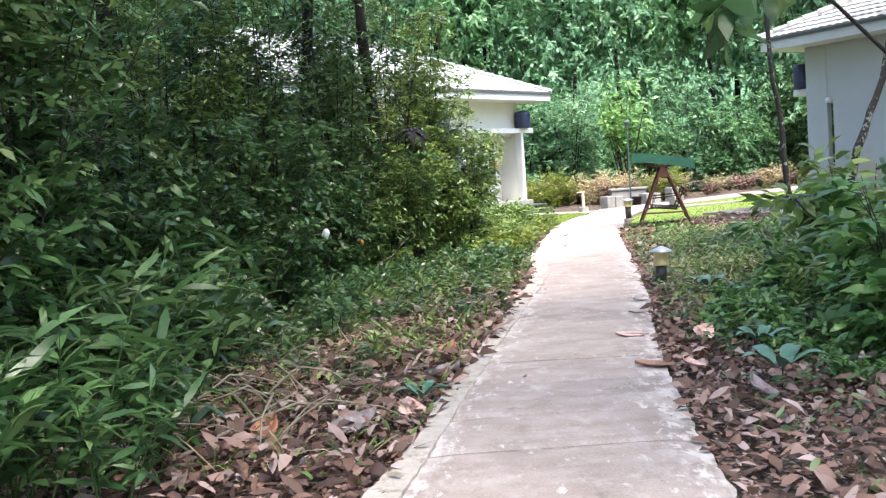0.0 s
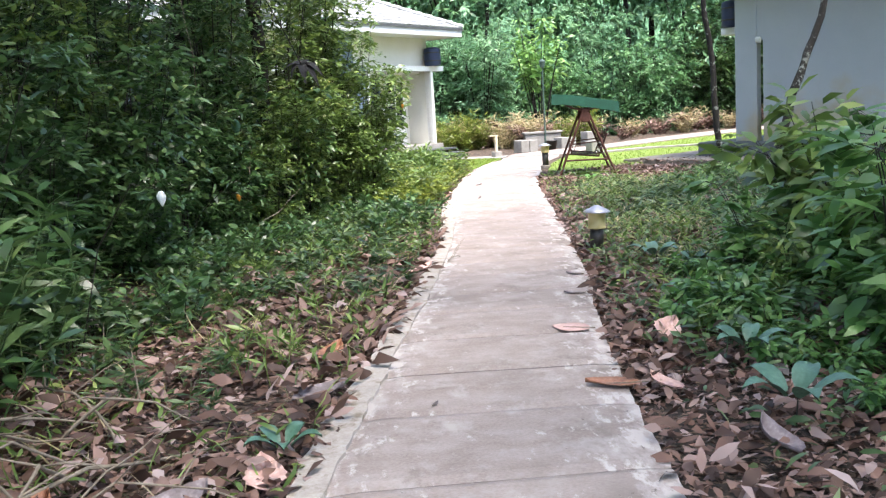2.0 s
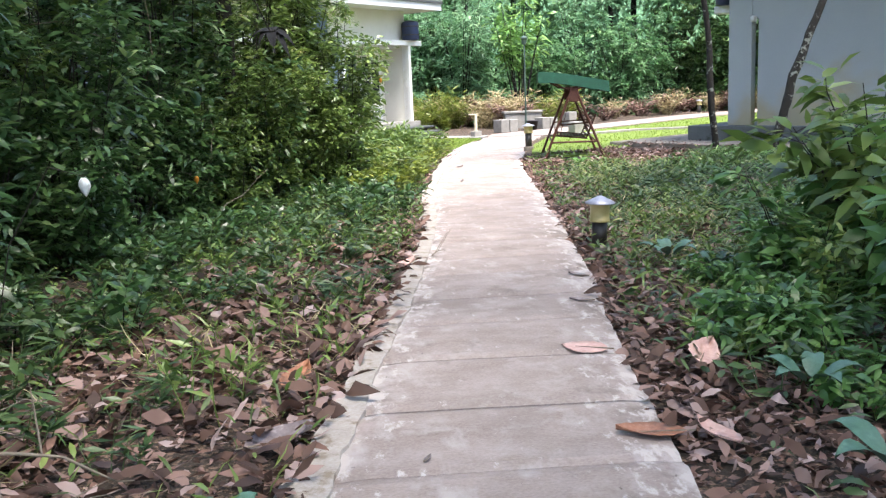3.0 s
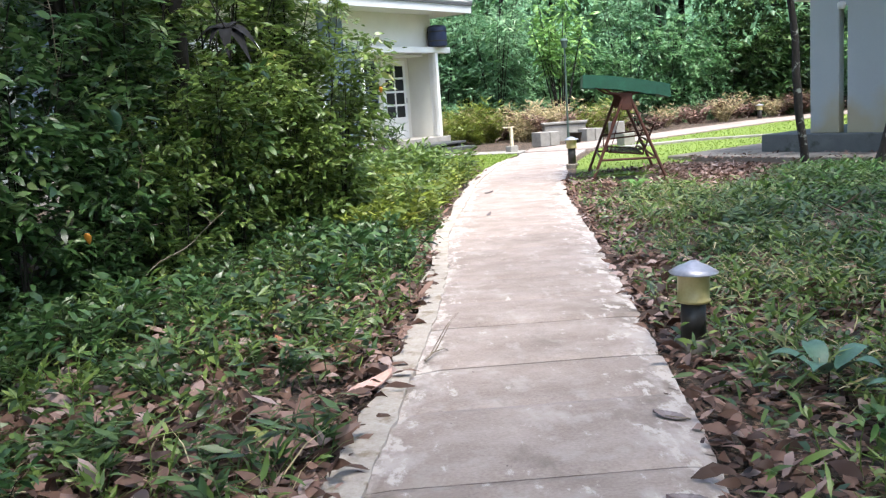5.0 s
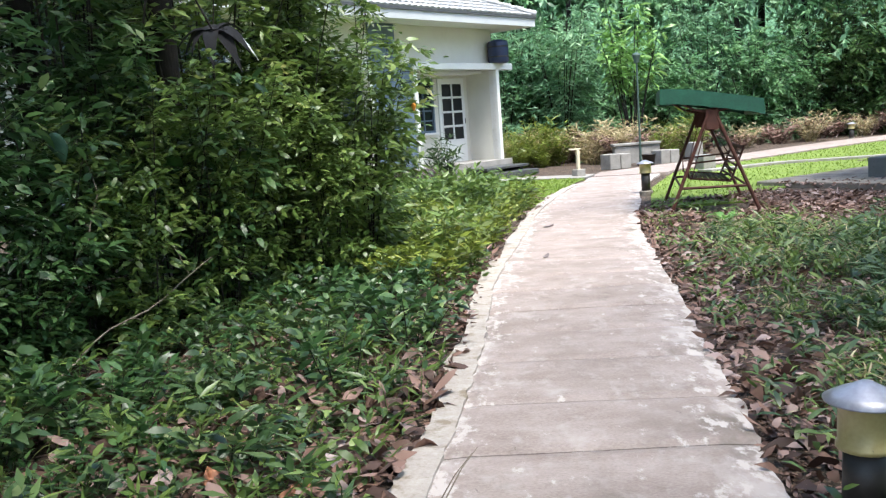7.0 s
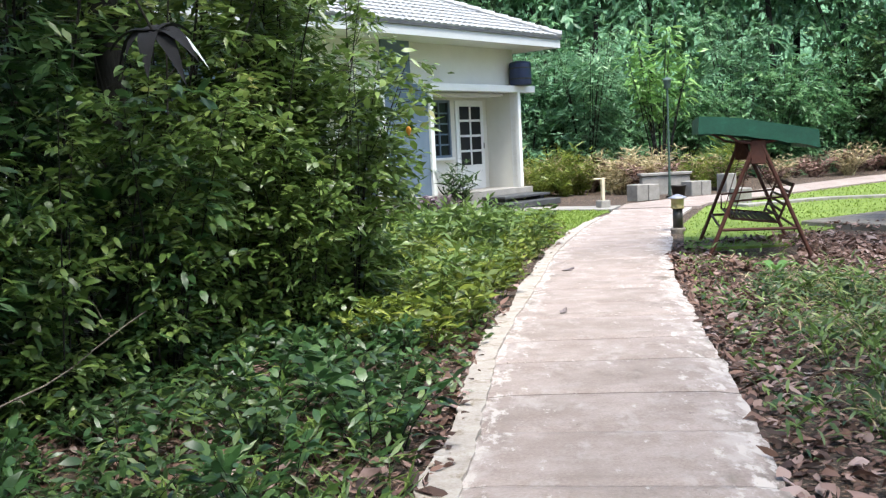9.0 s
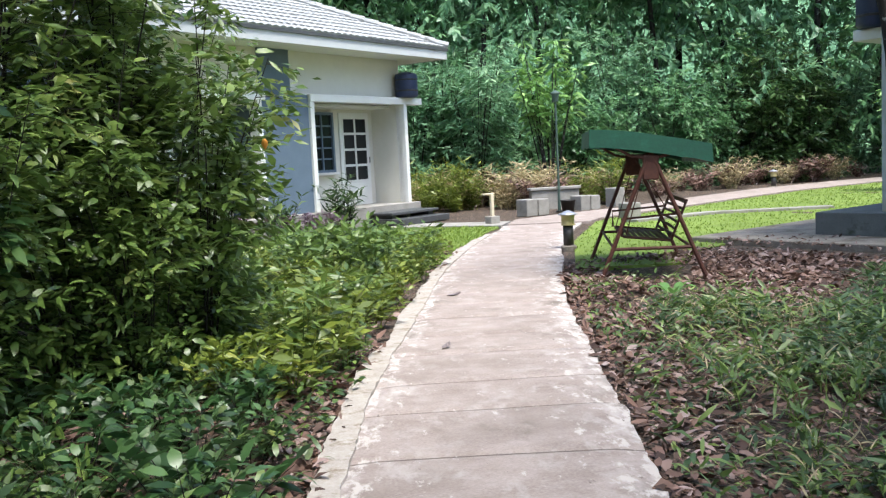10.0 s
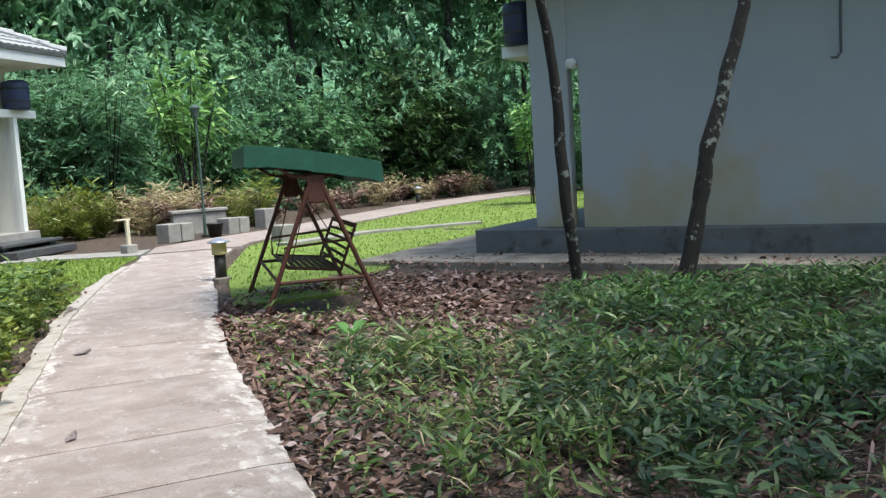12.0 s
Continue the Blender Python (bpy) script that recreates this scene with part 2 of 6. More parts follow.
L_STRAW = leafy("straw_fronds", [(0.05, (0.135, 0.108, 0.054)), (0.3, (0.324, 0.284, 0.135)), (0.6, (0.486, 0.392, 0.243)), (0.8, (0.567, 0.486, 0.297)), (0.97, (0.743, 0.675, 0.459))], 0.7)
M_LAWN = surface("lawn_turf", [(0.3, (0.080, 0.120, 0.018)), (0.55, (0.150, 0.215, 0.034)), (0.8, (0.240, 0.300, 0.065))], 0.95, scale=1.5, bump=0.8, fine=50, bump_size=0.03)


# slope colour lightened so gaps between trees look hazy
M_SLOPE = surface("hazy_wooded_slope", [(0.3, (0.034, 0.085, 0.043)), (0.5, (0.101, 0.220, 0.111)), (0.7, (0.237, 0.406, 0.220))], 0.95, scale=0.6, bump=1.0, fine=3.0, bump_size=0.8)


# ---- mesh helpers ----
def mesh_from(name, verts, faces, mat, smooth=False):
    me = bpy.data.meshes.new(name)
    me.from_pydata(verts, [], faces)
    me.materials.append(mat)
    if smooth:
        me.polygons.foreach_set("use_smooth", [True] * len(me.polygons))
    me.update()
    return me


def part(name, bm, mat, parent=None, label="", smooth=False):
    """Links a bmesh (or a finished mesh) as one object under a thing or part."""
    if isinstance(bm, bmesh.types.BMesh):
        me = bpy.data.meshes.new(name)
        bmesh.ops.recalc_face_normals(bm, faces=bm.faces)
        bm.to_mesh(me)
        bm.free()
        me.materials.append(mat)
        if smooth:
            me.polygons.foreach_set("use_smooth", [True] * len(me.polygons))
    else:
        me = bm
    ob = new(name, me)
    ob.parent = parent
    if label:
        ob["label"] = label
    return ob


def thing(name, m, label, category, group="", kind=""):
    ob = new(name)
    ob.empty_display_size = 0.1
    ob.matrix_world = m
    return tagged(ob, label, category, group, kind)


def box(bm, x0, x1, y0, y1, z0, z1, bevel=0.0, m=None):
    r = bmesh.ops.create_cube(bm, size=1.0)
    mat = Matrix.Translation(((x0 + x1) / 2, (y0 + y1) / 2, (z0 + z1) / 2)) @ Matrix.Diagonal((x1 - x0, y1 - y0, z1 - z0, 1))
    bmesh.ops.transform(bm, matrix=(m or Matrix()) @ mat, verts=r["verts"])
    if bevel:
        edges = list({e for v in r["verts"] for e in v.link_edges})
        bmesh.ops.bevel(bm, geom=edges, offset=bevel, segments=1, affect="EDGES")
    return bm


def boxed(*a, **k):
    return box(bmesh.new(), *a, **k)


def tube(bm, pts, radii, sides=8, closed=True):
    """A tube along points with a radius at each."""
    pts = [Vector(p) for p in pts]
    rings = []
    side = None
    for i, p in enumerate(pts):
        a = (pts[min(i + 1, len(pts) - 1)] - pts[max(i - 1, 0)]).normalized()
        if side is None:
            side = a.orthogonal().normalized()
        side = (side - a * side.dot(a)).normalized()
        other = a.cross(side)
        rings.append([bm.verts.new(p + (side * math.cos(q) + other * math.sin(q)) * radii[i]) for q in (2 * math.pi * k / sides for k in range(sides))])
    for r0, r1 in zip(rings, rings[1:]):
        for k in range(sides):
            bm.faces.new((r0[k], r0[(k + 1) % sides], r1[(k + 1) % sides], r1[k]))
    if closed:
        bm.faces.new(rings[0][::-1])
        bm.faces.new(rings[-1])
    return bm


def lathe(bm, profile, sides=20, m=None):
    """Turns (radius, height) pairs round the z axis."""
    m = m or Matrix()
    rings = [[bm.verts.new(m @ Vector((r * math.cos(q), r * math.sin(q), z))) for q in (2 * math.pi * k / sides for k in range(sides))] for r, z in profile]
    for r0, r1 in zip(rings, rings[1:]):
        for k in range(sides):
            bm.faces.new((r0[k], r0[(k + 1) % sides], r1[(k + 1) % sides], r1[k]))
    bm.faces.new(rings[0][::-1])
    bm.faces.new(rings[-1])
    return bm


def unit(a):
    return a / np.maximum(np.linalg.norm(a, axis=1, keepdims=True), 1e-6)


def leaf_mesh(name, mat, pos, axis, length, width, fold=0.15, droop=0.0, up=None, simple=False, fine=False):
    """Many leaves in one mesh: four triangles each, or two for simple ones far off."""
    n = len(pos)
    axis = unit(axis)
    up = rng.normal(0, 0.45, (n, 3)) + (0, 0, 1) if up is None else up
    side = unit(np.cross(axis, up))
    nor = np.cross(side, axis)
    length, width = np.asarray(length)[:, None] * np.ones((n, 1)), np.asarray(width)[:, None] * np.ones((n, 1))
    mid = pos + axis * length * 0.45 - nor * length * fold * 0.5
    tip = pos + axis * length - nor * length * droop
    if fine:
        rows = [pos]
        for q, w, lift in ((0.16, 0.3, 0.5), (0.42, 0.5, 1.0), (0.72, 0.36, 0.6)):
            c = pos + axis * length * q - nor * length * droop * q * q
            rows += [c + side * width * w + nor * width * fold * lift, c - side * width * w * rng.uniform(0.7, 1.2, (n, 1)) + nor * width * fold * lift * rng.uniform(-0.6, 1.2, (n, 1))]
        v = np.stack(rows + [tip], 1)
        f = (np.array([[0, 1, 2], [1, 3, 4], [1, 4, 2], [3, 5, 6], [3, 6, 4], [5, 7, 6]])[None] + (np.arange(n) * 8)[:, None, None]).reshape(-1, 3)
        return leaf_data(name, mat, v, f, True)
    if not simple:
        p1, p2 = pos + axis * length * 0.24 + nor * length * 0.04, pos + axis * length * 0.62
        v = np.stack([pos, p1 + side * width * 0.42, p1 - side * width * 0.42, p2 + side * width * 0.44 + nor * width * fold * 0.6, p2 - side * width * 0.44, tip], 1)
        f = (np.array([[0, 1, 2], [1, 3, 4], [1, 4, 2], [3, 5, 4]])[None] + (np.arange(n) * 6)[:, None, None]).reshape(-1, 3)
        return leaf_data(name, mat, v, f, True)
    v = np.empty((n, 5, 3))
    v[:, 0] = pos
    v[:, 1] = mid + side * width * 0.5 + nor * width * fold
    v[:, 2] = mid
    v[:, 3] = mid - side * width * 0.5 + nor * width * fold
    v[:, 4] = tip
    v = v[:, (0, 1, 3, 4)]
    f = (np.array([[0, 1, 3], [0, 3, 2]])[None] + (np.arange(n) * 4)[:, None, None]).reshape(-1, 3)
    return leaf_data(name, mat, v, f)


def leaf_data(name, mat, v, f, smooth=False):
    me = bpy.data.meshes.new(name)
    me.vertices.add(v.shape[0] * v.shape[1])
    me.vertices.foreach_set("co", v.ravel())
    me.loops.add(len(f) * 3)
    me.loops.foreach_set("vertex_index", f.ravel().astype(np.int32))
    me.polygons.add(len(f))
    me.polygons.foreach_set("loop_start", np.arange(len(f), dtype=np.int32) * 3)
    me.materials.append(mat)
    if smooth:
        me.polygons.foreach_set("use_smooth", np.ones(len(f), bool))
    me.update(calc_edges=True)
    return me


def interp(x, pts):
    return np.interp(x, [p[0] for p in pts], [p[1] for p in pts])


# ---- plan: the edges of the path, by distance ahead ----
EDGE_L = [(-6, -2.3), (0, -1.1), (4.06, -0.36), (5.13, -0.16), (6.55, 0.10), (8.1, 0.42), (10.2, 0.83), (12.15, 1.16), (14.0, 1.38), (15.6, 1.5), (16.7, 1.73), (18.3, 2.03), (21.4, 2.55), (22.4, 2.82), (24.65, 3.38), (27.0, 4.15), (28.8, 4.72)]
EDGE_R = [(-6, 0.1), (0, 0.72), (3.73, 1.16), (4.56, 1.23), (5.78, 1.39), (7.6, 1.68), (9.1, 2.02), (9.9, 2.17), (10.7, 2.3), (11.7, 2.45), (13.8, 2.81), (14.6, 2.95), (15.5, 3.07), (16.6, 3.24), (18.3, 3.48), (20.5, 3.92), (22.1, 4.33), (24.5, 4.87), (28.0, 6.0), (28.8, 6.4)]


def smooth_edge(y, pts):
    return sum(interp(y + k, pts) for k in (-0.9, -0.45, 0, 0.45, 0.9)) / 5


def path_l(y):
    return smooth_edge(y, EDGE_L)


def path_r(y):
    return smooth_edge(y, EDGE_R)


def ground_z(x, y):
    """Gently uneven soil just below the path's top."""
    h = -0.05 + 0.025 * np.sin(x * 1.3 + 0.7 * y) * np.sin(y * 0.9 - x * 0.4) + 0.012 * np.sin(3.1 * x + 2.3 * y)
    return h


# ---- ground ----
def build_ground():
    xs = np.concatenate([[-900, -300, -100, -50, -30], np.arange(-20, 26, 0.5), [32, 45, 60, 100, 300, 900]])
    ys = np.concatenate([[-900, -300, -100, -40, -20], np.arange(-10, 50, 0.5), [55, 65, 80, 120, 300, 900]])
    X, Y = np.meshgrid(xs, ys)
    Z = ground_z(X, Y)
    Z = np.where((np.abs(X) > 60) | (np.abs(Y) > 90), -0.05, Z)
    v = np.stack([X, Y, Z], -1).reshape(-1, 3)
    w, h = len(xs), len(ys)
    f = [(j * w + i, j * w + i + 1, (j + 1) * w + i + 1, (j + 1) * w + i) for j in range(h - 1) for i in range(w - 1)]
    ob = new("ground", mesh_from("ground", v.tolist(), f, M_SOIL, True))
    tagged(ob, "dark damp soil of the forest floor", "ground", kind="structure")


build_ground()


# ---- buildings ----
def frame_matrix(origin, ahead):
    """Local axes: x along the facade, y into the building, z up."""
    ux = Vector((ahead[0], ahead[1], 0)).normalized()
    uy = Vector((-ux.y, ux.x, 0))
    m = Matrix.Identity(4)
    for i in range(3):
        m[i][0], m[i][1], m[i][2], m[i][3] = ux[i], uy[i], (0, 0, 1)[i], (origin[0], origin[1], 0)[i]
    return m


def hip_roof(x0, x1, y0, y1, z, pitch):
    """Planes of a hip roof as (corner a, corner b, top b, top a)."""
    half = min(x1 - x0, y1 - y0) / 2
    h = half * math.tan(radians(pitch))
    if x1 - x0 >= y1 - y0:
        r0, r1 = Vector((x0 + half, (y0 + y1) / 2, z + h)), Vector((x1 - half, (y0 + y1) / 2, z + h))
    else:
        r0, r1 = Vector(((x0 + x1) / 2, y0 + half, z + h)), Vector(((x0 + x1) / 2, y1 - half, z + h))
    a, b, c, d = Vector((x0, y0, z)), Vector((x1, y0, z)), Vector((x1, y1, z)), Vector((x0, y1, z))
    if x1 - x0 >= y1 - y0:
        return [(a, b, r1, r0), (b, c, r1, r1), (c, d, r0, r1), (d, a, r0, r0)], [(a, r0), (b, r1), (c, r1), (d, r0), (r0, r1)]
    return [(a, b, r0, r0), (b, c, r1, r0), (c, d, r1, r1), (d, a, r0, r1)], [(a, r0), (b, r0), (c, r1), (d, r1), (r0, r1)]


def tile_courses(bm, a, b, tb, ta, course=0.30, wave=0.20):
    """Courses of curved tiles on one roof plane, each lapping over the one below."""
    up = ((ta + tb) / 2 - (a + b) / 2)
    along = (b - a).normalized()
    slope = (up - along * up.dot(along))
    rise = slope.length
    slope.normalize()
    nor = along.cross(slope).normalized()
    if nor.z < 0:
        nor = -nor
    rows = int(rise / course)
    for i in range(rows):
        f0, f1 = i / rows, min((i + 1.12) / rows, 1.0)
        l0, r0 = a.lerp(ta, f0), b.lerp(tb, f0)
        l1, r1 = a.lerp(ta, f1), b.lerp(tb, f1)
        n = max(2, int((r0 - l0).length / (wave / 4)))
        prev = None
        for k in range(n + 1):
            q = k / n
            p0, p1 = l0.lerp(r0, q), l1.lerp(r1, q)
            s = (p0 - a).dot(along) / wave
            bumpz = 0.028 * abs(math.sin(math.pi * s)) ** 0.7
            v0 = bm.verts.new(p0 + nor * (0.035 + bumpz))
            v1 = bm.verts.new(p1 + nor * (0.006 + bumpz))
            v2 = bm.verts.new(p0 + nor * 0.0)
            if prev:
                bm.faces.new((prev[0], v0, v1, prev[1]))
                bm.faces.new((prev[2], v2, v0, prev[0]))
            prev = (v0, v1, v2)


def roof(parent, x0, x1, y0, y1, z, pitch):
    planes, hips = hip_roof(x0, x1, y0, y1, z + 0.06, pitch)
    bm = bmesh.new()
    for pl in planes:
        tile_courses(bm, *pl)
    ob = part("roof", bm, M_TILE, parent, "pale grey curved roof tiles in courses")
    bm = bmesh.new()
    for pl in planes:
        fs = [bm.verts.new(p - Vector((0, 0, 0.02))) for p in pl[:3]]
        if (pl[3] - pl[2]).length > 0.01:
            fs.append(bm.verts.new(pl[3] - Vector((0, 0, 0.02))))
        bm.faces.new(fs)
    part("roof_deck", bm, M_TILE, ob)
    for p, q in hips:
        n = max(2, int((q - p).length / 0.35))
        bm = bmesh.new()
        for i in range(n):
            c0, c1 = p.lerp(q, i / n), p.lerp(q, min((i + 1.15) / n, 1))
            tube(bm, [c0 + Vector((0, 0, 0.06)), c1 + Vector((0, 0, 0.045))], [0.105, 0.085], 8)
        part("ridge_tiles", bm, M_TILE, ob, "row of rounded ridge tiles")
    bm = bmesh.new()
    box(bm, x0 + 0.02, x1 - 0.02, y0 + 0.02, y0 + 0.05, z - 0.2, z + 0.06)
    box(bm, x0 + 0.02, x1 - 0.02, y1 - 0.05, y1 - 0.02, z - 0.2, z + 0.06)
    box(bm, x0 + 0.02, x0 + 0.05, y0 + 0.05, y1 - 0.05, z - 0.2, z + 0.06)
    box(bm, x1 - 0.05, x1 - 0.02, y0 + 0.05, y1 - 0.05, z - 0.2, z + 0.06)
    # dark strip along the eave: gutter line with the tiles' shadow built in
    eave_line = bmesh.new()
    for e in ((x0 - 0.01, x1 + 0.01, y0 - 0.012, y0 + 0.018), (x0 - 0.01, x1 + 0.01, y1 - 0.018, y1 + 0.012), (x0 - 0.012, x0 + 0.018, y0 + 0.02, y1 - 0.02), (x1 - 0.018, x1 + 0.012, y0 + 0.02, y1 - 0.02)):
        box(eave_line, *e, z + 0.0, z + 0.065)
    part("drip_edge", eave_line, M_DARKSTONE, parent, "dark strip for the gutter line and shadow under the tiles")
    part("fascia", bm, M_FASCIA, parent, "pale grey fascia board")
    part("soffit", boxed(x0 + 0.05, x1 - 0.05, y0 + 0.05, y1 - 0.05, z - 0.19, z - 0.15), M_WHITE, parent, "white painted soffit")


def paned_door(parent, x0, x1, y, z0, z1, rows=4, cols=2):
    leaf = part("door", boxed(x0, x1, y - 0.045, y, z0, z1, 0.004), M_WHITE, parent, "white wooden door with small panes")
    w = (x1 - x0 - 0.2) / cols
    top, bottom = z1 - 0.12, z0 + 0.58
    h = (top - bottom) / rows
    for i in range(rows):
        for j in range(cols):
            a, b = x0 + 0.1 + j * w + 0.028, x0 + 0.1 + (j + 1) * w - 0.028
            c, d = bottom + i * h + 0.028, bottom + (i + 1) * h - 0.028
            part("pane", boxed(a, b, y - 0.05, y - 0.04, c, d), M_GLASS, leaf)
            bm = bmesh.new()
            for e in ((a - 0.02, a, c - 0.02, d + 0.02), (b, b + 0.02, c - 0.02, d + 0.02), (a, b, c - 0.02, c), (a, b, d, d + 0.02)):
                box(bm, e[0], e[1], y - 0.06, y - 0.044, e[2], e[3])
            part("glazing_bead", bm, M_WHITE, leaf)
    part("handle", tube(bmesh.new(), [(x1 - 0.07, y - 0.09, z0 + 1.0), (x1 - 0.07, y - 0.09, z0 + 1.14)], [0.012, 0.012], 8), M_BLACKMETAL, leaf, "dark metal handle")
    part("lower_panel", boxed(x0 + 0.14, x1 - 0.14, y - 0.056, y - 0.044, z0 + 0.12, z0 + 0.52, 0.006), M_WHITE, leaf)


def barred_window(parent, x0, x1, y, z0, z1, rows=5, cols=2):
    bm = bmesh.new()
    t = 0.06
    for e in ((x0, x0 + t, z0, z1), (x1 - t, x1, z0, z1), (x0 + t, x1 - t, z0, z0 + t), (x0 + t, x1 - t, z1 - t, z1)):
        box(bm, e[0], e[1], y - 0.08, y, e[2], e[3])
    win = part("window", bm, M_BLUEWALL, parent, "blue-grey framed window with small panes")
    w, h = (x1 - x0 - 2 * t) / cols, (z1 - z0 - 2 * t) / rows
    for i in range(rows):
        for j in range(cols):
            part("pane", boxed(x0 + t + j * w, x0 + t + (j + 1) * w, y - 0.03, y - 0.02, z0 + t + i * h, z0 + t + (i + 1) * h), M_GLASS, win)
    for i in range(1, rows):
        part("glazing_bar", boxed(x0 + t, x1 - t, y - 0.06, y - 0.03, z0 + t + i * h - 0.018, z0 + t + i * h + 0.018), M_BLUEWALL, win)
    for j in range(1, cols):
        part("glazing_bar", boxed(x0 + t + j * w - 0.02, x0 + t + j * w + 0.02, y - 0.065, y - 0.03, z0 + t, z1 - t), M_BLUEWALL, win)
    part("window_sill", boxed(x0 - 0.05, x1 + 0.05, y - 0.14, y, z0 - 0.06, z0, 0.008), M_WHITE, win)


def portal(parent, x0, x1, x2, front, back, zf, wide=0.12):
    """A white frame round a recessed porch: two posts and a lintel that runs on past the outer one."""
    part("post", boxed(x0 - wide / 2, x0 + wide / 2, front, back, zf, 2.76, 0.008), M_WHITE, parent, "white porch post")
    part("post", boxed(x1 - wide / 2, x1 + wide / 2, front, back, zf, 2.76, 0.008), M_WHITE, parent, "white porch post")
    part("lintel", boxed(x0 - wide / 2, x2, front - 0.02, back, 2.76, 2.92, 0.008), M_WHITE, parent, "white porch lintel slab")


def navy_tank(m, label):
    """A rounded water tank strapped to the wall over the porch."""
    t = thing("water_tank", m, label, "tank")
    bm = bmesh.new()
    lathe(bm, [(0.02, 0.0), (0.24, 0.0), (0.27, 0.04), (0.27, 0.5), (0.25, 0.56), (0.1, 0.6), (0.02, 0.6)], 20)
    part("body", bm, M_NAVY, t, smooth=True)
    for z in (0.14, 0.4):
        part("strap", lathe(bmesh.new(), [(0.272, z), (0.28, z + 0.005), (0.28, z + 0.03), (0.272, z + 0.035)], 20), M_BLACKMETAL, t)
    return t


def cottage_left():
    m = frame_matrix((0.70, 29.67), (0.653, 0.757))
    h = thing("cottage", m, "single-storey white and blue-grey cottage with a tiled hip roof", "house")
    zf, top = 0.42, 3.9
    # main walls, open at the porch recesses
    part("floor_slab", boxed(-9.2, 3.55, -0.25, 8.0, -0.1, zf, 0.01), M_OLDCONC, h, "grey concrete floor slab")
    part("wall", boxed(3.24, 3.44, -0.02, 8.0, zf, 2.76), M_CREAM, h, "cream rendered end wall")
    part("wall", boxed(0.07, 3.24, 0.9, 1.05, zf, 2.95), M_CREAM, h, "cream rendered porch wall")
    part("wall", boxed(-1.38, 0.0, -0.06, 1.0, zf, 2.9, 0.006), M_BLUEWALL, h, "blue-grey painted wall panel")
    part("pilaster", boxed(-1.22, -0.36, 0.08, 0.34, 2.9, top), M_BLUEWALL, h, "dark blue-grey pilaster under the eave")
    part("wall", boxed(-0.36, 3.44, 0.14, 0.34, 2.92, top), M_CREAM, h, "cream rendered wall above the porch")
    part("wall", boxed(3.24, 3.44, 0.34, 8.0, 2.76, top), M_CREAM, h)
    part("wall", boxed(-5.2, -1.42, 0.9, 1.05, zf, top), M_CREAM, h)
    part("wall", boxed(-5.2, -1.22, 0.14, 0.34, 2.92, top), M_CREAM, h)
    part("wall", boxed(-9.0, -5.2, 0.1, 0.3, zf, top), M_BLUEWALL, h)
    part("wall", boxed(-9.0, -8.8, 0.3, 8.0, zf, top), M_CREAM, h)
    part("wall", boxed(-8.8, 3.24, 7.8, 8.0, zf, top), M_CREAM, h)
    part("porch_ceiling", boxed(0.07, 3.24, 0.34, 0.9, 2.70, 2.76), M_WHITE, h)
    part("porch_ceiling", boxed(-5.1, -1.42, 0.34, 0.9, 2.70, 2.76), M_WHITE, h)
    portal(h, 0.06, 3.3, 3.95, -0.12, 0.14, zf)
    portal(h, -5.1, -1.45, -1.3, -0.12, 0.14, zf)
    paned_door(h, 1.98, 3.05, 0.9, zf, zf + 2.2)
    barred_window(h, 0.95, 1.75, 0.9, zf + 0.82, zf + 2.2)
    paned_door(h, -3.0, -2.1, 0.9, zf, zf + 2.08)
    barred_window(h, -4.6, -3.5, 0.9, zf + 0.75, zf + 2.05)
    for k, (d, z) in enumerate(((0.0, 0.28), (0.3, 0.14))):
        part("step", boxed(1.5, 3.3, -0.95 - d, -0.25 - d if k else -0.25, z - 0.06 if not k else 0.0, z, 0.01), M_DARKSTONE, h, "dark stone porch step")
    for x in (1.7, 3.1):
        part("step_support", boxed(x - 0.08, x + 0.08, -0.85, -0.3, -0.05, 0.22), M_DARKSTONE, h)
    roof(h, -9.8, 4.3, -0.75, 8.7, 4.02, 25)
    navy_tank(m @ pose(3.36, -0.14, 2.925), "round navy plastic water tank standing on the porch lintel")


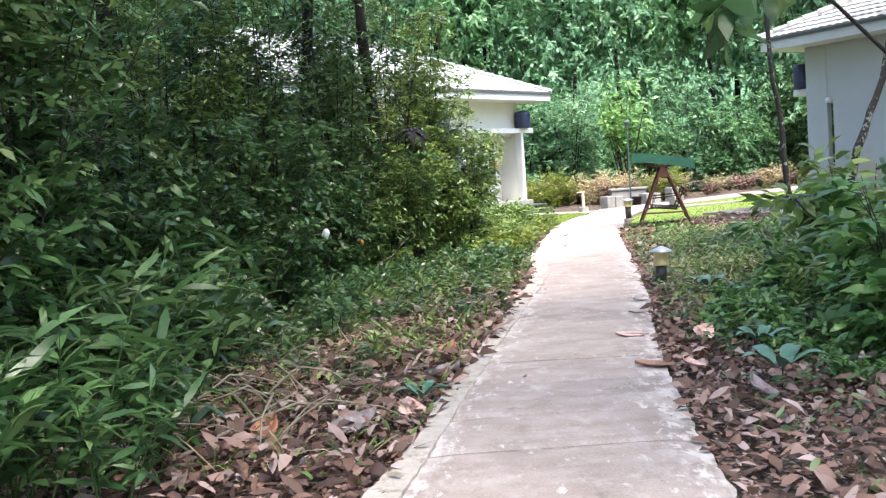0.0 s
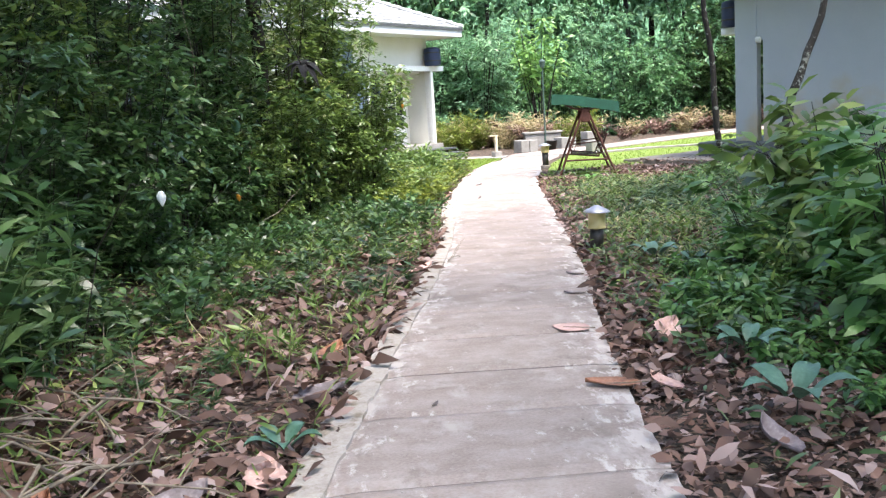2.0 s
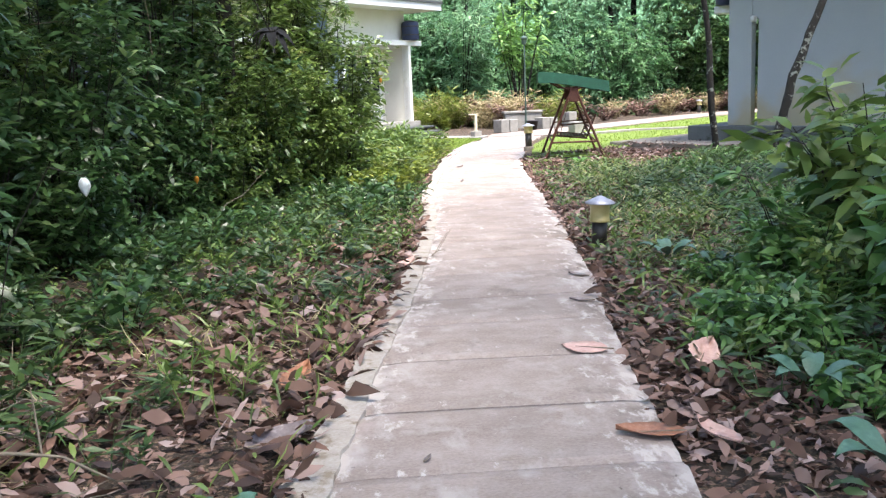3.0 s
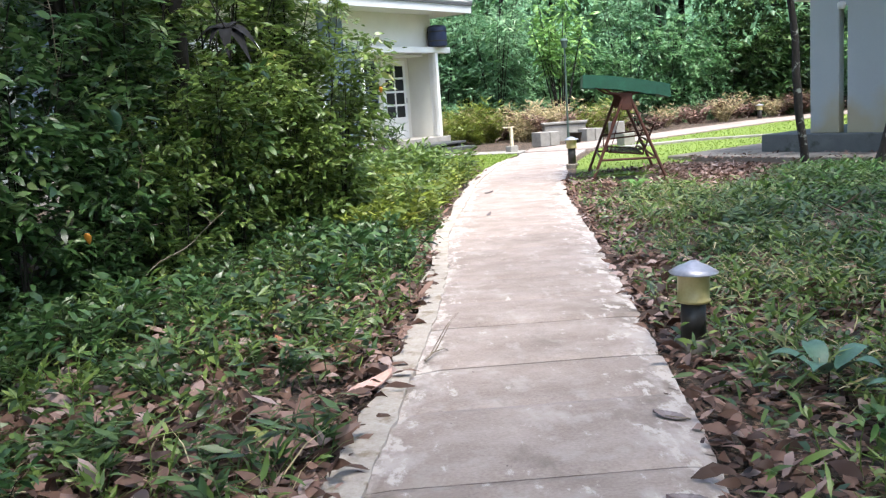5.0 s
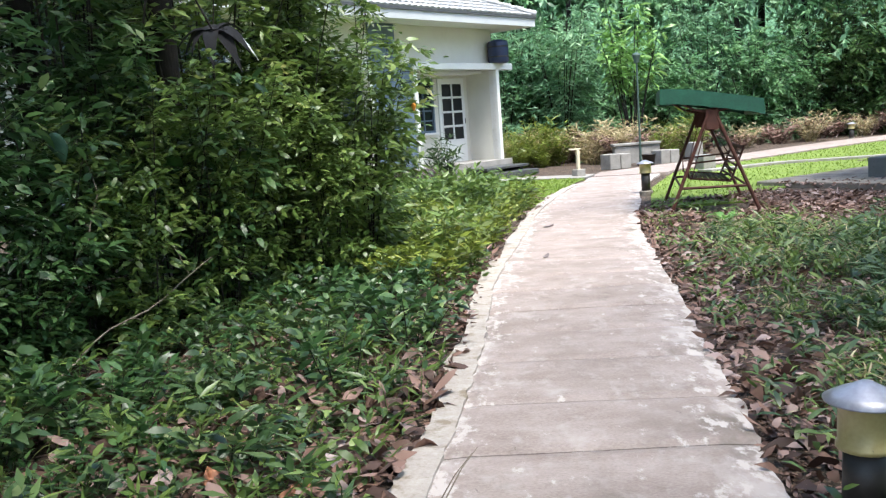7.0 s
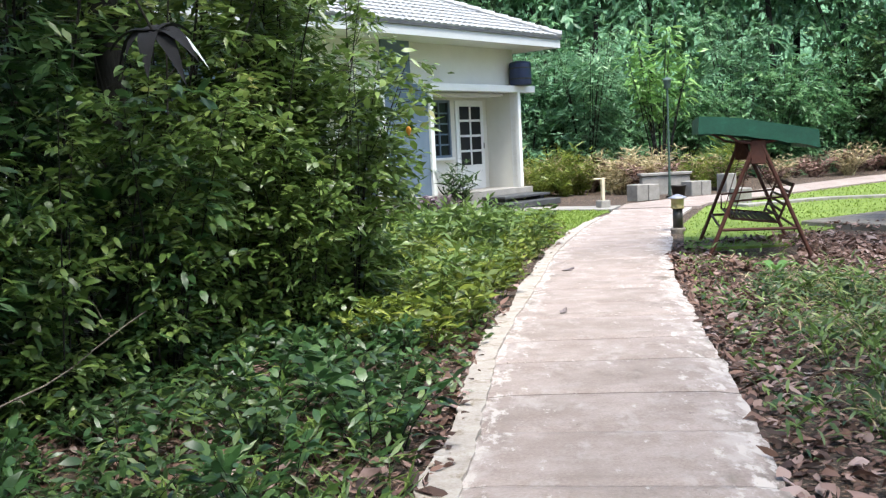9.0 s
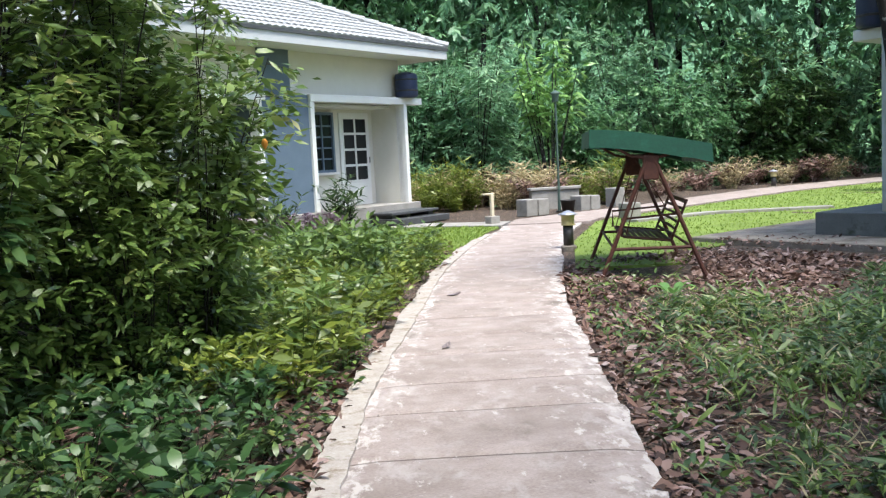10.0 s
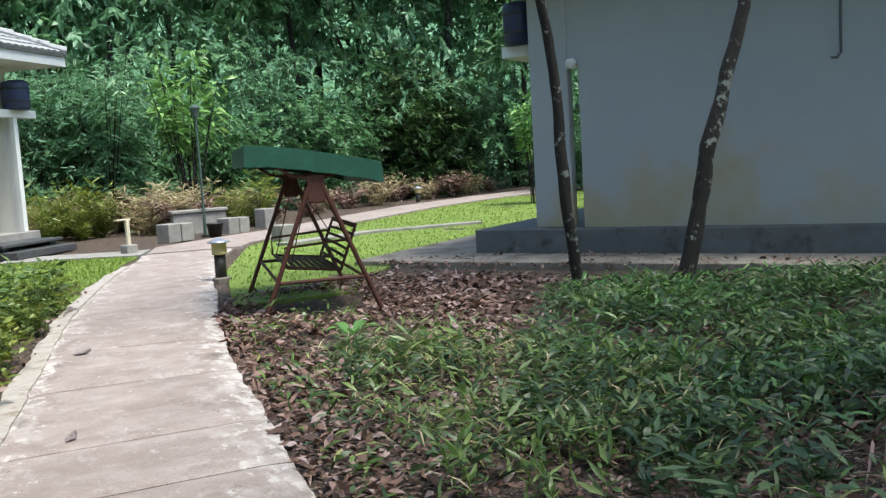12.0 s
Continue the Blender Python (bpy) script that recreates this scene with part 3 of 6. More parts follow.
def cottage_right():
    m = frame_matrix((8.18, 22.56), (0.53, -0.848))
    h = thing("cottage", m, "single-storey pale grey rendered cottage on a dark damp plinth", "house")
    zf, top = 0.37, 3.95
    part("plinth", boxed(0.0, 9.5, 0.0, 8.5, -0.1, zf, 0.012), M_PLINTH, h, "dark damp concrete plinth")
    part("wall", boxed(1.56, 9.3, 0.25, 0.45, zf, top), M_GREYWALL, h, "pale grey rendered side wall, stained at its foot")
    part("wall", boxed(1.56, 1.76, 0.45, 8.3, zf, top), M_GREYWALL, h)
    part("wall", boxed(9.1, 9.3, 0.45, 8.3, zf, top), M_GREYWALL, h)
    part("wall", boxed(1.76, 9.1, 8.1, 8.3, zf, top), M_GREYWALL, h)
    part("pier", boxed(0.85, 1.40, 0.25, 0.42, zf, top, 0.01), M_GREYWALL, h, "pale grey porch side pier")
    part("post", boxed(0.85, 1.0, 4.0, 4.17, zf, 2.76, 0.01), M_WHITE, h, "white porch post")
    part("lintel", boxed(0.35, 1.50, 0.44, 4.17, 2.76, 2.92, 0.01), M_WHITE, h, "white porch lintel slab")
    part("wall", boxed(1.402, 1.558, 0.27, 0.42, 2.56, top), M_GREYWALL, h)
    part("wall", boxed(0.88, 1.04, 0.424, 4.1, 2.92, top), M_GREYWALL, h)
    roof(h, 0.2, 10.0, -0.55, 9.0, 4.05, 25)
    pipe = bmesh.new()
    tube(pipe, [(4.8, 0.21, 3.9), (4.8, 0.21, 2.36), (4.76, 0.17, 2.3), (4.7, 0.14, 2.3)], [0.016] * 4, 8)
    part("drain_pipe", pipe, M_PLINTH, h, "thin grey pipe down the wall")
    part("lamp_shade", lathe(bmesh.new(), [(0.02, 0), (0.06, 0.0), (0.07, 0.1), (0.04, 0.13), (0.01, 0.13)], 14, Matrix.Translation((1.48, 0.19, 2.5))), M_WHITE, h, "small white wall lamp", True)
    navy_tank(m @ pose(0.62, 0.5, 2.925) @ Matrix.Diagonal((0.8, 1, 1, 1)), "round navy plastic water tank on the porch lintel")
    # paving slab round the plinth
    bm = boxed(-1.45, 9.6, -0.95, -0.004, -0.12, 0.05, 0.015)
    box(bm, -1.45, -0.004, 0.0, 3.5, -0.12, 0.05, 0.015)
    ap = part("pavement_apron", bm, M_APRON)
    ap.matrix_world = m
    tagged(ap, "worn concrete apron strewn with leaves round the plinth", "pavement", kind="structure")


cottage_left()
cottage_right()


# ---- path ----
def ribbon(name, left, right, z0, z1, mat, parent=None):
    """A slab between two lists of edge points."""
    n = len(left)
    v = [(*p, z1) for p in left] + [(*p, z1) for p in right] + [(*p, z0) for p in left] + [(*p, z0) for p in right]
    f = []
    for i in range(n - 1):
        f += [(i, n + i, n + i + 1, i + 1), (i, i + 1, 2 * n + i + 1, 2 * n + i), (n + i + 1, n + i, 3 * n + i, 3 * n + i + 1)]
    f += [(0, 2 * n, 3 * n, n), (n - 1, 2 * n - 1, 4 * n - 1, 3 * n - 1)]
    ob = new(name, mesh_from(name, v, f, mat))
    ob.parent = parent
    return ob


def worn_slab(name, left, right, z1, parent):
    """A path slab with rows of vertices across it, chipped edges, and how near each lies to an edge."""
    n, across = len(left), 11
    v, near, f = [], [], []
    for i in range(n):
        for k in range(across):
            q = k / (across - 1)
            x, y = left[i][0] + (right[i][0] - left[i][0]) * q, left[i][1] + (right[i][1] - left[i][1]) * q
            e = min(q, 1 - q)
            z = z1 - (0.012 + 0.01 * noise.noise(Vector((x * 3, y * 3, 0))) if e < 0.01 else 0) + 0.003 * noise.noise(Vector((x * 2, y * 2, 4)))
            if i in (0, n - 1):
                z -= 0.012
            v.append((x, y, z))
            near.append(max(0.0, 1 - e / 0.28) if q > 0.5 else max(0.0, 1 - e / 0.2))
    top = len(v)
    for i in range(n):
        for p in (left[i], right[i]):
            v.append((*p, -0.14))
            near.append(0.6)
    for i in range(n - 1):
        for k in range(across - 1):
            a = i * across + k
            f.append((a, a + 1, a + across + 1, a + across))
        a = i * across
        f.append((a, a + across, top + 2 * i + 2, top + 2 * i))
        f.append((a + 2 * across - 1, a + across - 1, top + 2 * i + 1, top + 2 * i + 3))
    f.append(tuple([top] + [top + 1] + list(range(across - 1, -1, -1))))
    f.append(tuple([top + 2 * n - 1, top + 2 * n - 2] + [(n - 1) * across + k for k in range(across)]))
    me = mesh_from(name, v, f, M_CONC)
    at = me.attributes.new("edge", "FLOAT", "POINT")
    at.data.foreach_set("value", near)
    ob = new(name, me)
    ob.parent = parent
    return ob


def build_path():
    path = thing("path", Matrix(), "cast concrete footpath with scored joints and stained pale edges", "path", kind="structure")
    y = -5.0
    while y < 28.3:
        step = 0.74 + 0.1 * math.sin(y * 3.7)
        lefts, rights = [], []
        for k in range(13):
            q = y + 0.005 + (step - 0.009) * k / 12
            l, r = float(path_l(q)), float(path_r(q))
            lean = 0.22 * (interp(q, [(0, 0.3), (20, 0.9), (28, 1.6)]))
            jag = 0.045 * noise.noise(Vector((q * 0.8, 1, 0))) + 0.018 * noise.noise(Vector((q * 3.0, 2, 0))) + 0.018 * noise.noise(Vector((q * 9.0, 2, 0)))
            skew = 0.05 * math.sin(q * 1.1) - 0.04
            lefts.append((l + 0.07 + jag, q + lean * 0.5 + skew))
            rights.append((r - jag, q - lean * 0.5))
        worn_slab("slab", lefts, rights, random.uniform(-0.003, 0.002), path)
        y += step
    # far stretch that bends away beyond the lawn
    far_l = [(4.7, 28.6), (5.1, 29.9), (6.4, 31.0), (8.3, 32.2), (11.0, 34.8), (14.0, 37.4), (18.0, 39.8), (26, 43)]
    far_r = [(6.35, 28.2), (6.7, 28.9), (7.3, 29.5), (8.8, 30.7), (11.2, 32.8), (14.2, 35.3), (18.0, 37.6), (26, 40.5)]
    ribbon("far_slab", far_l, far_r, -0.14, 0.0, M_CONC, path)
    ribbon("porch_walk", [(4.95, 29.6), (4.2, 29.9), (3.4, 30.4), (2.6, 30.6)], [(4.55, 28.5), (4.0, 28.9), (3.2, 29.4), (2.2, 29.7)], -0.14, -0.006, M_OLDCONC, path)
    ys = [-5 + 33.2 * k / 60 for k in range(61)]
    ribbon("sub_base", [(float(path_l(q)) + 0.1, q) for q in ys], [(float(path_r(q)) - 0.06, q) for q in ys], -0.13, -0.03, M_OLDCONC, path)
    # mortar edging on the inner side of the bend
    n = 420
    lefts, rights = [], []
    for k in range(n):
        q = 2.0 + 24.5 * k / (n - 1)
        l = float(path_l(q))
        w0 = 0.05 + 0.08 * noise.noise(Vector((q * 0.9, 0, 0))) + 0.03 * noise.noise(Vector((q * 4.0, 7, 0))) + 0.02 * noise.noise(Vector((q * 11.0, 7, 0)))
        w1 = 0.085 + 0.035 * noise.noise(Vector((q * 1.4, 3, 0))) + 0.016 * noise.noise(Vector((q * 6.0, 5, 0))) + 0.014 * noise.noise(Vector((q * 13.0, 5, 0)))
        lefts.append((l - w0 - 0.02, q))
        rights.append((l + w1, q))
    e = ribbon("edging", lefts, rights, -0.12, 0.006, M_MORTAR)
    tagged(e, "crumbling pale mortar edging along the footpath", "edging", kind="structure")


build_path()


# ---- lawn ----
def inside(x, y, poly):
    c = np.zeros(len(x), bool)
    for (x0, y0), (x1, y1) in zip(poly, poly[1:] + poly[:1]):
        hit = ((y0 > y) != (y1 > y)) & (x < (x1 - x0) * (y - y0) / (y1 - y0 + 1e-12) + x0)
        c ^= hit
    return c


def scatter(poly, count):
    xs, ys = [p[0] for p in poly], [p[1] for p in poly]
    x, y = rng.uniform(min(xs), max(xs), count), rng.uniform(min(ys), max(ys), count)
    k = inside(x, y, poly)
    return x[k], y[k]


LAWN_R = [(4.25, 21.0), (5.6, 20.9), (6.6, 22.4), (8.3, 24.4), (16, 30.5), (24, 37), (18.0, 37.4), (14.2, 35.1), (11.2, 32.6), (8.8, 30.5), (7.3, 29.3), (6.5, 28.3), (5.1, 24.5)]
LAWN_L = [(2.75, 22.4), (3.3, 24.6), (4.0, 27.0), (4.5, 28.4), (3.2, 29.2), (2.2, 29.6), (0.2, 28.2), (-3.5, 24.2), (-2.0, 22.0), (0.8, 22.2)]


def turf(poly, name):
    bm = bmesh.new()
    vs = [bm.verts.new((x, y, -0.022)) for x, y in poly]
    low = [bm.verts.new((x, y, -0.12)) for x, y in poly]
    bm.faces.new(vs)
    for i in range(len(vs)):
        j = (i + 1) % len(vs)
        bm.faces.new((vs[i], low[i], low[j], vs[j]))
    ob = part(name, bm, M_LAWN)
    tagged(ob, "short bright green lawn", "lawn", kind="structure")
    x, y = scatter(poly, 36000)
    n = len(x)
    pos = np.stack([x, y, np.full(n, -0.03)], 1)
    me = leaf_mesh("grass", L_GRASS, pos, rng.normal(0, 0.45, (n, 3)) + (0, 0, 0.8), rng.uniform(0.03, 0.075, n), rng.uniform(0.012, 0.03, n), 0.1, 0.2, None, True)
    g = part("grass", me, None)
    tagged(g, "short green lawn grass", "grass", kind="stuff")


turf(LAWN_R, "lawn")
turf(LAWN_L, "lawn")
s = ribbon("lawn_walk", [(6.9, 27.8), (9.0, 28.7), (11.6, 28.4)], [(7.1, 27.45), (9.1, 28.35), (11.5, 28.05)], -0.1, 0.03, M_OLDCONC)
tagged(s, "narrow concrete strip across the lawn", "pavement", kind="structure")


# ---- swing seat ----
def swing():
    """Seen end-on: two A-frames joined by rails, a slatted bench hung between, a cloth canopy over it."""
    c = Vector((5.0, 20.65, 0))
    ux = Vector((0.975, -0.215, 0)).normalized()
    m = Matrix.Identity(4)
    uy = Vector((-ux.y, ux.x, 0))
    for i in range(3):
        m[i][0], m[i][1], m[i][3] = ux[i], uy[i], (c.x, c.y, -0.03)[i]
    t = thing("garden_swing", m, "rusty red metal garden swing seat with a green cloth canopy", "swing")
    L, W, H = 1.12, 0.57, 1.32
    for y in (-L, L):
        for x in (-1, 1):
            part("leg", tube(bmesh.new(), [(x * W, y, 0), (x * 0.04, y, H)], [0.024, 0.024], 10), M_RUST, t)
        part("gusset_plate", boxed(-0.085, 0.085, y - 0.02, y + 0.02, H - 0.22, H + 0.05, 0.01), M_RUST, t, "rusty red bracket at the apex")
        part("brace", tube(bmesh.new(), [(-W * 0.72, y, 0.36), (W * 0.72, y, 0.36)], [0.018, 0.018], 8), M_RUST, t)
        for x in (-1, 1):
            part("canopy_arm", tube(bmesh.new(), [(0, y, H), (x * 0.22, y, H + 0.05), (x * 0.5, y, H + 0.17 - 0.06 * x)], [0.016] * 3, 8), M_RUST, t)
    part("top_rail", tube(bmesh.new(), [(0, -L, H + 0.03), (0, L, H + 0.03)], [0.025, 0.025], 10), M_RUST, t)
    for x in (-1, 1):
        part("ground_rail", tube(bmesh.new(), [(x * W * 0.72, -L, 0.36), (x * W * 0.72, L, 0.36)], [0.016, 0.016], 8), M_RUST, t)
    seat = part("seat", tube(bmesh.new(), [(-0.28, -0.75, 0.46), (0.24, -0.75, 0.4), (0.24, 0.75, 0.4), (-0.28, 0.75, 0.46), (-0.28, -0.75, 0.46)], [0.015] * 5, 8), M_RUST, t, "rusty slatted bench seat")
    for k in range(8):
        x = -0.26 + k * 0.07
        part("slat", boxed(x - 0.022, x + 0.022, -0.74, 0.74, 0.445 - (x + 0.28) * 0.115, 0.457 - (x + 0.28) * 0.115), M_RUST, seat)
    back = part("backrest", tube(bmesh.new(), [(0.24, -0.75, 0.4), (0.42, -0.75, 0.84), (0.42, 0.75, 0.84), (0.24, 0.75, 0.4)], [0.015] * 4, 8), M_RUST, t, "rusty slatted backrest")
    for k in range(6):
        q = (k + 0.7) / 6
        x, z = 0.24 + 0.18 * q, 0.4 + 0.44 * q
        part("slat", tube(bmesh.new(), [(x, -0.74, z), (x + 0.012, 0, z), (x, 0.74, z)], [0.016] * 3, 6), M_RUST, back)
    for y in (-0.75, 0.75):
        for x, z in ((-0.26, 0.46), (0.36, 0.7)):
            part("hanger", tube(bmesh.new(), [(x, y, z), (0, y, H)], [0.006, 0.006], 6), M_RUST, t)
        part("armrest", tube(bmesh.new(), [(-0.3, y, 0.46), (-0.3, y, 0.66), (0.36, y, 0.7)], [0.013] * 3, 8), M_RUST, t)
    # cloth canopy with a hanging valance
    bm = bmesh.new()
    nx, ny, X, Y = 12, 24, 0.64, 1.16
    def height(i, j):
        x, y = -1 + 2 * i / nx, -1 + 2 * j / ny
        return H + 0.27 - 0.03 * x * x - 0.11 * x + 0.004 * math.sin(y * 9 + x * 4) - 0.006 * abs(math.sin(y * 3.1))
    g = [[bm.verts.new((X * (-1 + 2 * i / nx), Y * (-1 + 2 * j / ny), height(i, j))) for j in range(ny + 1)] for i in range(nx + 1)]
    for i in range(nx):
        for j in range(ny):
            bm.faces.new((g[i][j], g[i + 1][j], g[i + 1][j + 1], g[i][j + 1]))
    rim = [g[i][0] for i in range(nx + 1)] + [g[nx][j] for j in range(1, ny + 1)] + [g[i][ny] for i in range(nx - 1, -1, -1)] + [g[0][j] for j in range(ny - 1, 0, -1)]
    low = [bm.verts.new((v.co.x * 1.02 + 0.004 * math.sin(k * 1.9), v.co.y * 1.015, v.co.z - 0.195 - 0.005 * math.sin(k * 2.3))) for k, v in enumerate(rim)]
    for k in range(len(rim)):
        q = (k + 1) % len(rim)
        bm.faces.new((rim[k], rim[q], low[q], low[k]))
    cl = part("canopy", bm, M_GREENCLOTH, t, "faded green cloth canopy with a hanging valance")
    so = cl.modifiers.new("thickness", "SOLIDIFY")
    so.thickness = 0.006


swing()


# ---- path lights ----
def bollard(x, y, h, lean, label, scale=1.0):
    t = thing("bollard_light", pose(x, y, -0.05, lean, lean * 0.6, 20), label, "path light", "lights beside the path")
    k = scale
    part("footing", lathe(bmesh.new(), [(0.02, -0.02), (0.13 * k, -0.02), (0.13 * k, 0.07), (0.115 * k, 0.085), (0.02, 0.085)], 18), M_APRON, t, "worn concrete footing")
    part("post", lathe(bmesh.new(), [(0.02, 0.085), (0.085 * k, 0.085), (0.085 * k, h - 0.215), (0.02, h - 0.215)], 18), M_BLACKMETAL, t, "black painted post", True)
    part("diffuser", lathe(bmesh.new(), [(0.02, h - 0.215), (0.115 * k, h - 0.215), (0.115 * k, h - 0.2), (0.108 * k, h - 0.195), (0.108 * k, h - 0.08), (0.115 * k, h - 0.075), (0.115 * k, h - 0.055), (0.02, h - 0.055)], 20), M_LAMPGLASS, t, "yellowed plastic diffuser", True)
    part("cap", lathe(bmesh.new(), [(0.02, h - 0.056), (0.166 * k, h - 0.058), (0.168 * k, h - 0.052), (0.12 * k, h - 0.03), (0.06 * k, h - 0.008), (0.02, h + 0.006), (0.004, h + 0.007)], 28), M_CAP, t, "dull grey conical metal cap", True)


bollard(2.47, 10.52, 0.50, 1.5, "low bollard light with grey cap and yellowed diffuser beside the path", 0.78)
bollard(4.72, 23.3, 0.60, 0, "low black bollard light with pale head beside the path", 0.9)
bollard(14.9, 37.9, 0.6, 0, "low bollard light beside the far path", 0.9)


# ---- street furniture by the far bend ----
def lamp_post(x, y, h):
    t = thing("lamp_post", pose(x, y, -0.03), "slim dark green lamp post with a round head", "lamp post")
    part("pole", tube(bmesh.new(), [(0, 0, 0), (0, 0, 0.5), (0, 0, h - 0.25)], [0.045, 0.03, 0.026], 10), M_LAMPGREEN, t)
    part("head", lathe(bmesh.new(), [(0.03, h - 0.25), (0.07, h - 0.24), (0.10, h - 0.06), (0.12, h - 0.05), (0.11, h - 0.02), (0.03, h + 0.03), (0.01, h + 0.03)], 14), M_LAMPGREEN, t, "dull grey-green lantern head")
    part("base_plate", lathe(bmesh.new(), [(0.02, 0.0), (0.1, 0.0), (0.1, 0.03), (0.02, 0.03)], 12), M_BLACKMETAL, t)


def block(x, y, w, d, h, turn, label, split=True):
    t = thing("concrete_block", pose(x, y, -0.06, 0, 0, turn), label, "concrete block", "blocks by the path")
    if split:
        part("half", boxed(-w / 2, -0.012, -d / 2, d / 2, 0, h, 0.015), M_OLDCONC, t)
        part("half", boxed(0.012, w / 2, -d / 2, d / 2, 0, h - 0.015, 0.015), M_OLDCONC, t)
    else:
        part("body", boxed(-w / 2, w / 2, -d / 2, d / 2, 0, h, 0.015), M_OLDCONC, t)
    return t


lamp_post(6.66, 32.3, 2.95)
block(5.88, 31.75, 0.72, 0.4, 0.41, 30, "low weathered concrete blocks standing side by side")
block(7.4, 32.6, 0.68, 0.4, 0.39, 30, "low weathered concrete blocks standing side by side")
block(8.35, 33.2, 0.36, 0.36, 0.51, 30, "squat weathered concrete block beside the path", False)
block(7.35, 28.75, 0.34, 0.34, 0.36, 20, "squat weathered concrete block at the lawn's corner", False)
w = thing("low_wall", pose(6.85, 33.7, -0.06, 0, 0, 6), "low weathered concrete garden wall before the forest", "wall")
part("body", boxed(-0.66, 0.66, -0.12, 0.12, 0, 0.52, 0.02), M_OLDCONC, w)
part("coping", boxed(-0.7, 0.7, -0.16, 0.16, 0.522, 0.6, 0.015), M_OLDCONC, w)
p = thing("plant_pot", pose(6.75, 31.75, -0.05), "black plastic plant pot on the ground", "pot")
part("body", lathe(bmesh.new(), [(0.02, 0), (0.13, 0), (0.18, 0.3), (0.19, 0.3), (0.19, 0.33), (0.16, 0.33), (0.15, 0.27), (0.02, 0.27)], 16), M_BLACKMETAL, p, smooth=True)
t = thing("stake", pose(4.5, 29.25, -0.05, 0, 0, 25), "pale wooden stake with a short crosspiece", "post")
part("upright", boxed(-0.035, 0.035, -0.035, 0.035, 0, 0.66, 0.006), M_WOODPOST, t)
part("crosspiece", boxed(-0.24, 0.07, -0.03, 0.03, 0.66, 0.69, 0.006), M_WOODPOST, t)
part("footing", boxed(-0.12, 0.12, -0.12, 0.12, -0.02, 0.2, 0.015), M_OLDCONC, t)


# ---- plants ----
def stems_leaves(stems, height, spread, per, leaf, wide, start=0.25, rise=0.35, lean=0.5, base=0.15, fold=0.15, droop=0.15, jit=0.0):
    """Curved stems from one foot, and leaves along them. Returns stem curves and leaf arrays."""
    ang = rng.uniform(0, 2 * math.pi, stems)
    out = rng.uniform(0.15, 1.0, stems) * spread
    hh = height * rng.uniform(0.6, 1.0, stems)
    foot = np.stack([np.cos(ang), np.sin(ang), np.zeros(stems)], 1) * base * rng.uniform(0.2, 1, stems)[:, None]
    tip = foot + np.stack([np.cos(ang) * out, np.sin(ang) * out, hh], 1)
    knee = foot + (tip - foot) * (0.5 - lean * 0.3, 0.5 - lean * 0.3, 0.6) + rng.normal(0, 0.05 * spread + 0.01, (stems, 3))
    def at(k, q):
        q = q[:, None]
        return foot[k] * (1 - q) ** 2 + knee[k] * 2 * q * (1 - q) + tip[k] * q * q
    n = stems * per
    k = np.repeat(np.arange(stems), per)
    q = rng.uniform(start, 1.0, n)
    pos = at(k, q)
    a = rng.uniform(0, 2 * math.pi, n)
    axis = np.stack([np.cos(a), np.sin(a), rng.normal(rise, 0.35, n)], 1)
    pos = pos + unit(axis) * rng.uniform(0, 1, n)[:, None] * jit
    curves = [[foot[i], at(np.array([i]), np.array([0.33]))[0], at(np.array([i]), np.array([0.66]))[0], tip[i]] for i in range(stems)]
    return curves, pos, axis, leaf * rng.uniform(0.55, 1.25, n), wide * rng.uniform(0.6, 1.2, n)


def make_plant(name, label, category, group, stems, height, spread, per, leaf, wide, leaf_mat, stem_mat, stem_r, simple=False, **k):
    t = thing(name, Matrix(), label, category, group)
    curves, pos, axis, ll, ww = stems_leaves(stems, height, spread, per, leaf, wide, **k)
    bm = bmesh.new()
    for c in curves:
        tube(bm, c, [stem_r, stem_r * 0.8, stem_r * 0.55, stem_r * 0.25], 5, False)
    tagged(part("stem", bm, stem_mat, t), kind="stuff")
    tagged(part("foliage", leaf_mesh("foliage", leaf_mat, pos, axis, ll, ww, 0.15, 0.15, None, simple), None, t), kind="stuff")
    return t


